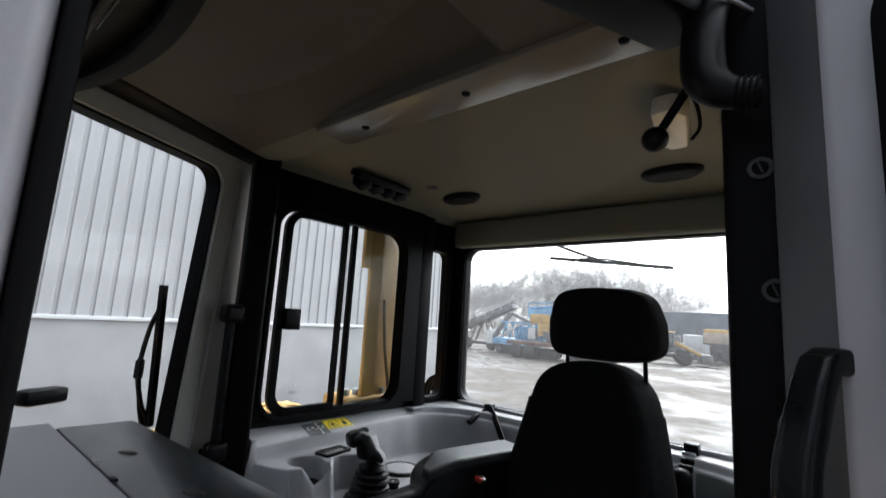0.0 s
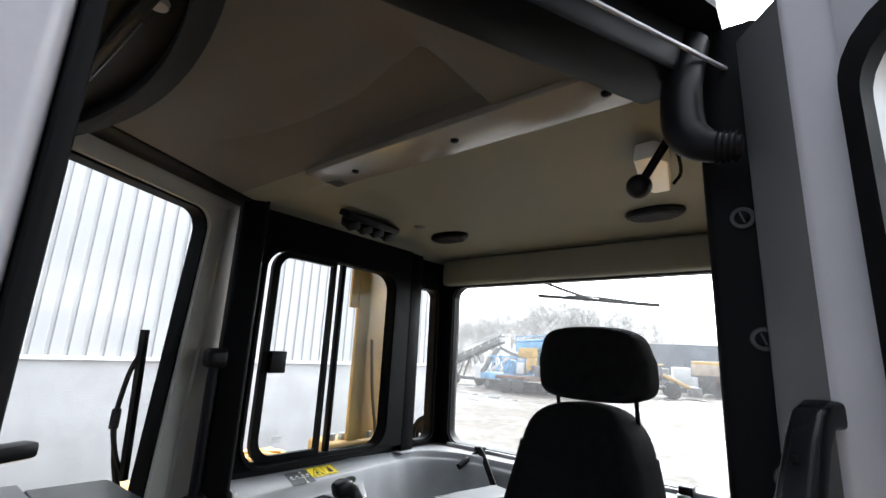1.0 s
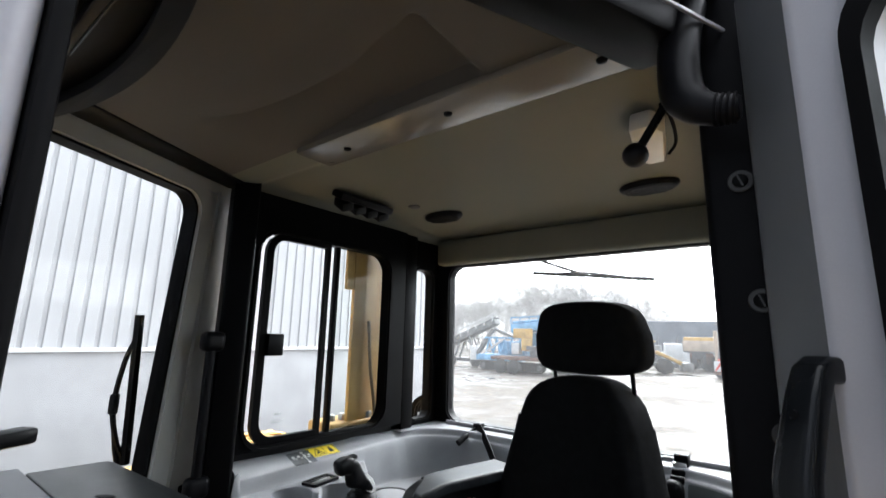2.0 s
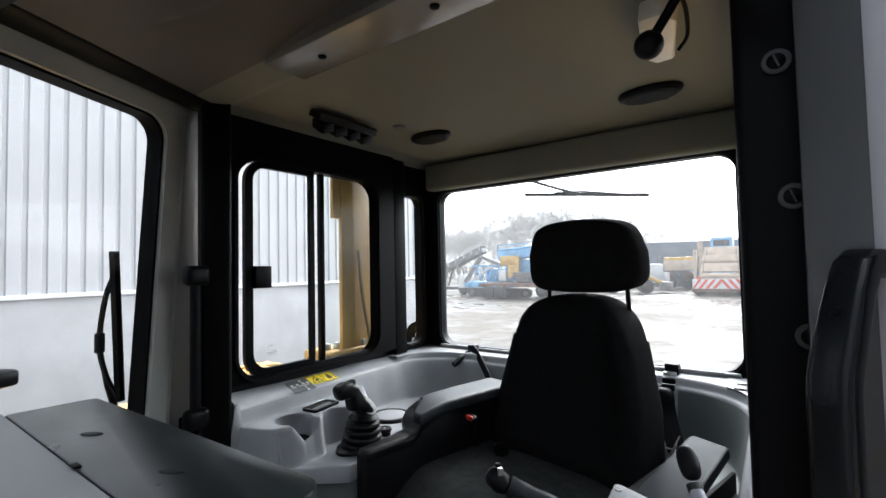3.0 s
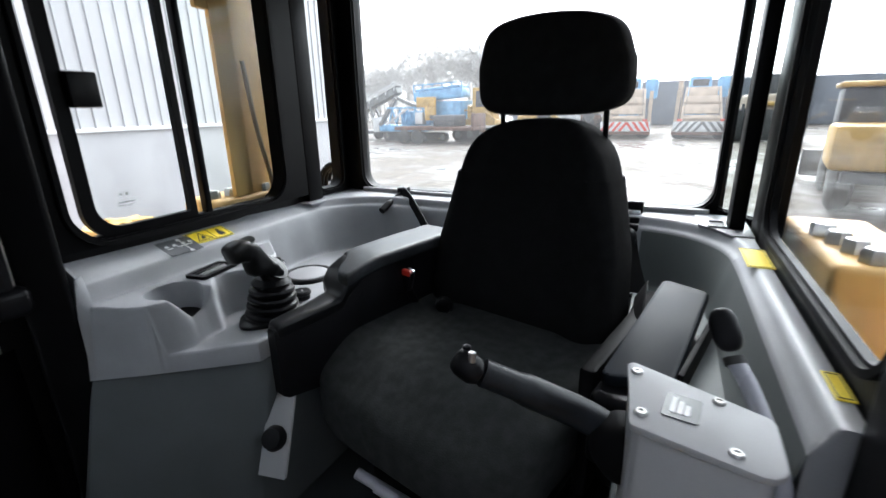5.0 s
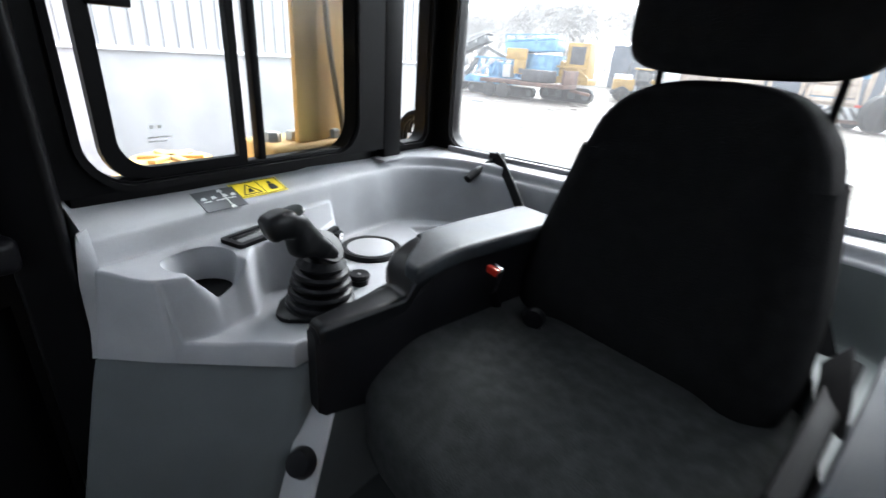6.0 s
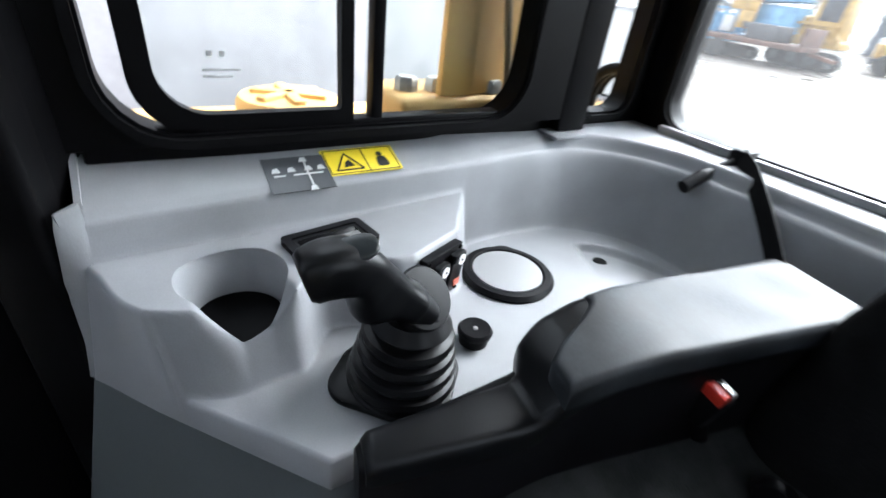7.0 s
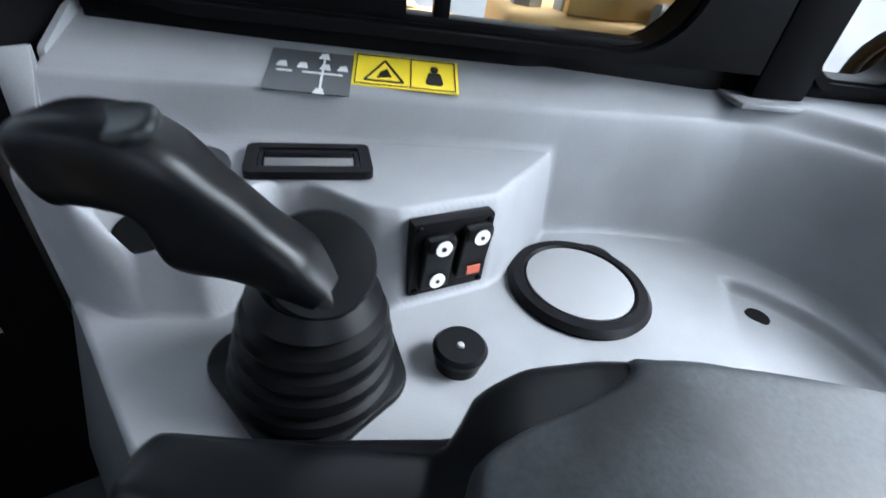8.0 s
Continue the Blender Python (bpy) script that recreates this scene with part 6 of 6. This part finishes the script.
def build_compactor(x, y):
    """Big ochre wheeled machine seen from the end."""
    t = thing("wheeled_machine", (x, y, GROUND_Z), "large ochre wheeled machine with yellow wheel rims", "machine")
    part("body", box(-1.1, 1.3, 0.4, 4.0, 1.2, 3.0, 0.25, seg=3), BEIGE, t)
    part("fender", moved(tube([(1.25 * math.cos(a * math.pi / 10), 0, 1.25 * math.sin(a * math.pi / 10)) for a in range(11)], 0.16, 8), pose(0.1, 0.1, 1.15)), YARD_YELLOW, t)
    for sx in (-1.45, 1.35):
        part("wheel", moved(lathe([(0, 0), (0.8, 0), (1.05, 0.15), (1.05, 0.6), (0.8, 0.75), (0, 0.75)], 28), pose(sx, 0.6, 1.05, 90, 0, 35)), TYRE, t)
    w = part("wheel", moved(lathe([(0, 0), (0.75, 0), (0.98, 0.12), (0.98, 0.6), (0.8, 0.75), (0, 0.75)], 28), pose(0.1, 0.2, 1.05, 90)), TYRE, t)
    part("rim", moved(lathe([(0, 0), (0.62, 0), (0.66, 0.06), (0.5, 0.10), (0, 0.10)], 24), pose(0.1, 0.16, 1.05, 90)), YARD_YELLOW, w, "yellow wheel rim")
    part("post", beam((-1.3, -0.1, 0.3), (-1.3, -0.1, 2.4), 0.16), DARK, t)
    part("cab", box(-0.6, 0.9, 2.0, 3.6, 3.01, 4.3, 0.1), DARK, t)


def build_conveyor(x, y):
    t = thing("mobile_conveyor", (x, y, GROUND_Z), "grey mobile conveyor with inclined belt", "machine")
    part("boom", moved(box(-3.4, 3.4, -0.5, 0.5, -0.25, 0.25, 0.05), pose(0, 0, 2.7, 0, -22, 0)), MACHINE_GREY, t)
    part("belt", moved(box(-3.5, 3.5, -0.42, 0.42, 0.26, 0.34, 0.02), pose(0, 0, 2.7, 0, -22, 0)), DARK, t)
    for sx in (-1, 1):
        part("leg", beam((sx * 1.3, -0.4, 0.4), (0.4 * sx, -0.4, 2.6), 0.16), MACHINE_GREY, t)
        part("leg", beam((sx * 1.3, 0.4, 0.4), (0.4 * sx, 0.4, 2.6), 0.16), MACHINE_GREY, t)
        wheel_at(t, sx * 1.3, -0.5, 0.5, 0.5, 0.3)
    part("axle", box(-1.5, 1.5, -0.3, 0.3, 0.4, 0.7, 0.05), DARK, t)
    part("rail", beam((-3.2, -0.55, 2.2), (3.2, -0.55, 4.6), 0.09), WHITE, t)
    for k in range(8):
        part("stanchion", beam((-3.0 + 0.85 * k, -0.55, 1.6 + 0.335 * k), (-3.0 + 0.85 * k, -0.55, 2.3 + 0.335 * k), 0.06), WHITE, t)


def build_flatbed(x, y, turn=0):
    t = thing("flatbed_trailer", (x, y, GROUND_Z), "rust-brown flatbed trailer standing on wet ground", "trailer", turn=turn)
    part("bed", box(-3.2, 3.2, -1.2, 1.2, 0.95, 1.2, 0.04), RUST, t)
    part("headboard", box(3.0, 3.2, -1.2, 1.2, 1.21, 2.1, 0.04), RUST, t)
    for sx in (-2.2, -1.1):
        wheel_at(t, sx, -1.25, 0.5, 0.5, 0.35)
    part("drawbar", beam((3.2, 0, 0.9), (4.6, 0, 0.7), 0.18), RUST, t)
    part("load", moved(prism([(-1.0, -0.7), (0.7, -0.7), (1.1, 0.6), (-0.9, 0.7)], 1.21, 2.0, 0.1), pose(0.8, 0, 0)), DARK, t)


def build_loader(x, y, mat, label, turn=0, s=1.0):
    t = thing("wheel_loader", (x, y, GROUND_Z), label, "loader", turn=turn)

    def bx(x0, x1, y0, y1, z0, z1, v=0.06):
        return box(s * x0, s * x1, s * y0, s * y1, s * z0, s * z1, v)
    part("engine_cover", bx(-2.6, -0.6, -0.9, 0.9, 1.1, 2.2, 0.12), mat, t)
    part("frame", bx(-2.6, 2.4, -0.6, 0.6, 0.8, 1.09), DARK, t)
    cab = part("cab", bx(-0.6, 0.8, -0.75, 0.75, 1.6, 3.1, 0.1), DARK, t)
    part("cab_roof", bx(-0.75, 0.95, -0.85, 0.85, 3.1, 3.25), mat, cab)
    part("cab_window", bx(-0.45, 0.65, -0.79, -0.755, 2.1, 2.95, 0.02), MACHINE_GREY, cab)
    part("arm", moved(box(s * -1.5, s * 1.5, s * -0.6, s * 0.6, s * -0.18, s * 0.18, 0.05), pose(s * 2.3, 0, s * 1.5, 0, 25, 0)), mat, t)
    part("bucket", moved(prism([(0, -1.2 * s), (1.0 * s, -1.2 * s), (0.6 * s, 1.2 * s), (0, 1.2 * s)], 0, 0.9 * s, 0.05), pose(s * 3.2, 0, s * 0.25)), MACHINE_GREY, t)
    for sx in (-1.7, 1.6):
        wheel_at(t, s * sx, s * -1.15, s * 0.75, s * 0.75, s * 0.5)
        wheel_at(t, s * sx, s * 0.75, s * 0.75, s * 0.75, s * 0.5)


def build_low_loader(x, y, mat, tint, label):
    t = thing("low_loader", (x, y, GROUND_Z), label, "trailer")
    part("deck", box(-1.5, 1.5, 0.0, 9.0, 0.85, 1.1, 0.03), mat, t)
    for k in range(4):
        half = 1.15 - 0.07 * k
        part("ramp_board", moved(box(-half, half, -0.04, 0.04, 0.0, 0.70 if k else 0.60, 0.015), pose(0, 0.1 + 0.55 * k, 1.15 + 0.62 * k, -28, 0, 0)), mat, t)
    for sx in (-1, 1):
        part("ramp_rail", beam((sx * 1.28, 0.0, 1.1), (sx * 1.05, 2.2, 3.6), 0.16), mat, t)
        part("ram", beam((sx * 1.45, -0.02, 1.2), (sx * 1.45, 1.2, 2.9), 0.10), DARK, t)
        part("tail_lamp", box(sx * 1.35 - 0.16, sx * 1.35 + 0.16, -0.06, 0.0, 1.27, 1.42, 0.02), STRIPE_RED, t)
        part("crossbeam", beam((-1.2, 0.62 + 0.5 * sx, 2.0 + 0.55 * sx), (1.2, 0.62 + 0.5 * sx, 2.0 + 0.55 * sx), 0.14), mat, t)
        part("side_frame", beam((sx * 1.6, 0.6, 1.0), (sx * 1.6, 0.6, 3.4), 0.26), mat, t)
        part("mudguard", box(sx * 1.25 - 0.32, sx * 1.25 + 0.32, 0.9, 2.4, 1.12, 1.26, 0.04), DARK, t)
        wheel_at(t, sx * 1.3, 0.55, 0.5, 0.5, 0.3)
    board = part("rear_board", box(-1.75, 1.75, -0.16, -0.08, 0.55, 1.25, 0.01), WHITE, t, "striped warning board")
    for k in range(8):
        c = -1.6 + 0.46 * k
        lean = 0.5 if k < 4 else -0.5
        lo, hi = c - lean * 0.5, c + lean * 0.5
        pts = [(max(-1.74, min(1.74, v)), z) for v, z in ((lo, 0.57), (lo + 0.22, 0.57), (hi + 0.22, 1.23), (hi, 1.23))]
        part("stripe", moved(plate(pts, 0.012), pose(0, -0.175, 0)), tint, board, smooth=False)
    part("bumper", box(-1.8, 1.8, -0.1, 0.1, 0.32, 0.54, 0.03), RUST, t)
    cab = part("cab", box(-0.9, 0.6, 4.0, 6.0, 1.11, 4.5, 0.15), BLUE, t, "dark blue cab")
    part("cab_window", box(-0.7, 0.4, 3.95, 3.995, 3.75, 4.25, 0.02), DARK, cab)
    part("crane_seat", box(1.0, 1.9, 3.2, 4.4, 2.9, 4.4, 0.12), BLUE, t)
    part("crane", beam((-1.4, 2.8, 1.1), (-1.5, 2.6, 4.2), 0.3), mat, t)


def build_rear_truck(x, y):
    t = thing("yard_tipper", (x, y, GROUND_Z), "ochre tipper body on dark wheels", "truck")
    part("body", box(-1.2, 1.2, 0, 4, 1.9, 3.0, 0.08), YARD_YELLOW, t)
    part("tailboard", box(-1.25, 1.25, -0.12, -0.01, 1.75, 2.7, 0.03), BEIGE, t)
    part("frame", box(-0.9, 0.9, 0, 6, 1.0, 1.89, 0.05), DARK, t)
    for sx in (-1, 1):
        wheel_at(t, sx * 0.85, 0.3, 0.75, 0.75, 0.5)
        part("mudflap", box(sx * 0.85 - 0.3, sx * 0.85 + 0.3, -0.2, -0.16, 0.5, 1.6, 0.01), RUST, t)


def build_generators(x, y):
    for k in range(4):
        t = thing("engine_unit", (x + 2.0 * k, y + 1.4 * (k % 2), GROUND_Z), "grey engine unit with white drums on a skid", "machine", "engine units in the yard", turn=12 * k)
        part("skid", box(-1.0, 1.0, -0.7, 0.7, 0.2, 0.6, 0.04), DARK, t)
        part("block", box(-0.9, 0.5, -0.6, 0.6, 0.61, 2.0 + 0.2 * k, 0.1), MACHINE_GREY if k % 2 else WHITE, t)
        part("drum", moved(lathe([(0, 0), (0.4, 0), (0.42, 0.1), (0.42, 0.9), (0.4, 1.0), (0, 1.0)], 20), pose(0.8, -0.3, 0.61)), WHITE, t)
        part("pipe", tube([(0.2, 0, 2.0), (0.2, 0, 2.9), (0.45, 0, 3.1)], 0.07, 8), DARK, t)


def build_tree(x, y, h, seed, spread=0.55):
    """A bare winter tree: tapering limbs that fork down to fine twigs."""
    rnd = random.Random(seed)
    trunk, twigs = bmesh.new(), bmesh.new()

    def limb(p, d, length, r, level):
        n = 3 if level < 3 else 2
        pts, q, dd = [p], p.copy(), d.copy()
        for _ in range(n):
            dd = (dd + Vector((rnd.uniform(-1, 1), rnd.uniform(-1, 1), rnd.uniform(-0.3, 0.7))) * 0.16).normalized()
            q = q + dd * (length / n)
            pts.append(q.copy())
        radii = [r * (1 - 0.5 * k / n) for k in range(n + 1)]
        merge(trunk if level < 2 else twigs, tube(pts, radii, 7 if level < 2 else 3, caps=False))
        if level >= 7:
            return
        for k in range(4 if level < 2 else 3):
            at = pts[-1] if k == 0 else pts[rnd.randint(1, n)]
            ang = rnd.uniform(0, 2 * math.pi)
            tilt = rnd.uniform(0.3, 0.9) * (spread / 0.55)
            side = dd.orthogonal().normalized()
            side.rotate(Matrix.Rotation(ang, 3, dd))
            nd = (dd * math.cos(tilt) + side * math.sin(tilt)).normalized()
            limb(at.copy(), nd, length * rnd.uniform(0.62, 0.82), max(0.045 if level < 3 else 0.024, radii[-1] * rnd.uniform(0.6, 0.85)), level + 1)
    limb(Vector((0, 0, 0)), Vector((rnd.uniform(-0.08, 0.08), rnd.uniform(-0.08, 0.08), 1)).normalized(), h * 0.27, h * 0.022, 0)
    t = thing("bare_tree", (x, y, GROUND_Z), "bare leafless winter tree behind the yard", "tree", "trees behind the yard")
    part("trunk", trunk, HAZED_BARK, t)
    part("crown", twigs, HAZED_BARK, t, smooth=False)
    return t


def build_background():
    """Wall, scrub and woods along the far side of the yard."""
    tagged(part("yard_wall", box(-20, 30, 66, 67, GROUND_Z, GROUND_Z + 5.2, 0.05), CLAD), "long dull blue-grey wall at the back of the yard", "wall", kind="structure")
    rnd = random.Random(5)

    def slivers(name, label, mat, spots):
        verts, faces = [], []
        for p, d, w in spots:
            s = d.orthogonal().normalized() * w
            i = len(verts)
            verts += [tuple(p - s), tuple(p + s), tuple(p + d)]
            faces.append((i, i + 1, i + 2))
        me = bpy.data.meshes.new(name)
        me.from_pydata(verts, [], faces)
        me.materials.append(mat)
        tagged(new(name, me), label, name, kind="stuff")

    scrub = []
    for k in range(9000):
        x = rnd.uniform(-95, 60)
        y = 74 + rnd.uniform(0, 9) + max(0, -x - 20) * 0.15
        z = GROUND_Z + rnd.uniform(0.0, 3.4 + 1.2 * math.sin(x * 0.21) + 0.8 * math.sin(x * 0.57))
        d = Vector((rnd.uniform(-1, 1), rnd.uniform(-1, 1), rnd.uniform(0.1, 1.6))).normalized() * rnd.uniform(0.5, 1.3)
        scrub.append((Vector((x, y, z)), d, rnd.uniform(0.02, 0.06)))
    slivers("hedge", "tangled leafless scrub along the yard", HEDGE, scrub)
    woods = []
    for k in range(95):
        x = rnd.uniform(-105, -16) if k < 84 else rnd.uniform(-16, 45)
        y = 86 + rnd.uniform(0, 26)
        h = rnd.uniform(10.0, 13.5) * (1.0 if x < -20 else 0.55)
        r = h * rnd.uniform(0.22, 0.32)
        c = Vector((x, y, GROUND_Z + h * 0.62))
        woods.append((Vector((x, y, GROUND_Z)), Vector((rnd.uniform(-0.4, 0.4), 0, h * 0.9)), 0.16))
        for j in range(170):
            v = Vector((rnd.gauss(0, 0.5), rnd.gauss(0, 0.5), rnd.gauss(0, 0.5)))
            p = c + Vector((v.x * r, v.y * r, v.z * h * 0.40))
            d = (Vector((v.x, v.y, v.z * 0.6 + 0.7)) + Vector((rnd.uniform(-0.5, 0.5), rnd.uniform(-0.5, 0.5), rnd.uniform(-0.2, 0.5)))).normalized()
            woods.append((p, d * rnd.uniform(0.8, 2.6), rnd.uniform(0.016, 0.045)))
    slivers("woods", "leafless winter woods behind the yard, paled in colour for haze", HAZED_BARK, woods)
    # unseen blocks beside and before the dozer, added to hold back skylight
    tagged(part("light_block", box(4.6, 16, -16, 1.8, GROUND_Z - 0.1, 4.6, 0.05), CLAD), "unseen clad block beside the dozer, added to cut the light", "building", kind="structure")
    tagged(part("light_block_front", box(-12, 4.59, -16, -5.5, GROUND_Z - 0.1, 7.0, 0.05), CLAD), "unseen clad block before the dozer, added to cut the light", "building", kind="structure")


# ---- build everything, largest first ----
build_ground()
build_shed()
build_shell()
build_ceiling()
build_left_door()
build_right_door()
build_sash()
console = build_console()
build_seat()
build_dash()
build_steering_unit()
build_lever()
build_console_fittings(console)
build_parking_lever()
build_heater_plate()
build_belts()
build_grab_bar()
build_pillar_bolts()
build_ceiling_fittings()
build_rear_wiper()
build_tank("left")
build_tank("right")
build_screener(-17.5, 33.5)
build_conveyor(-23.4, 35.0)
build_flatbed(-14.9, 31.6, 0)
build_quarry_frame(-12.8, 34.5)
build_loader(-9.6, 41.0, YARD_YELLOW, "weathered yellow wheel loader at the back", 20, 0.8)
build_generators(-12.5, 47.0)
build_rear_truck(-6.6, 47.0)
build_low_loader(-2.6, 38.3, BEIGE, STRIPE_RED, "beige low-loader trailer with raised ramps and red striped board")
build_low_loader(2.4, 38.3, BEIGE, MACHINE_GREY, "beige low-loader trailer with raised ramps and pale striped board")
build_compactor(6.0, 37.5)
build_loader(4.9, 15.5, YARD_YELLOW, "ochre wheel loader parked behind the dozer", 80, 0.9)
master = [build_tree(-33.4, 70, 20.0, 1), build_tree(-45, 80, 20.5, 2, 0.7)]
for k, (x, y, which, s) in enumerate(((-27.5, 76, 0, 1.02), (-23, 79, 0, 0.95), (-30.5, 78, 1, 1.15), (-19, 82, 1, 0.85), (-39, 76, 1, 0.92), (-51, 83, 0, 0.92), (-57, 85, 1, 0.85), (-62, 86, 0, 0.85), (-70, 88, 1, 0.95), (-13.65, 75, 1, 0.62), (12, 90, 0, 0.6))):
    tree = copy_thing(master[which], pose(x, y, GROUND_Z, 0, 0, 67 * k))
    tree.scale = (s, s, s)
build_background()
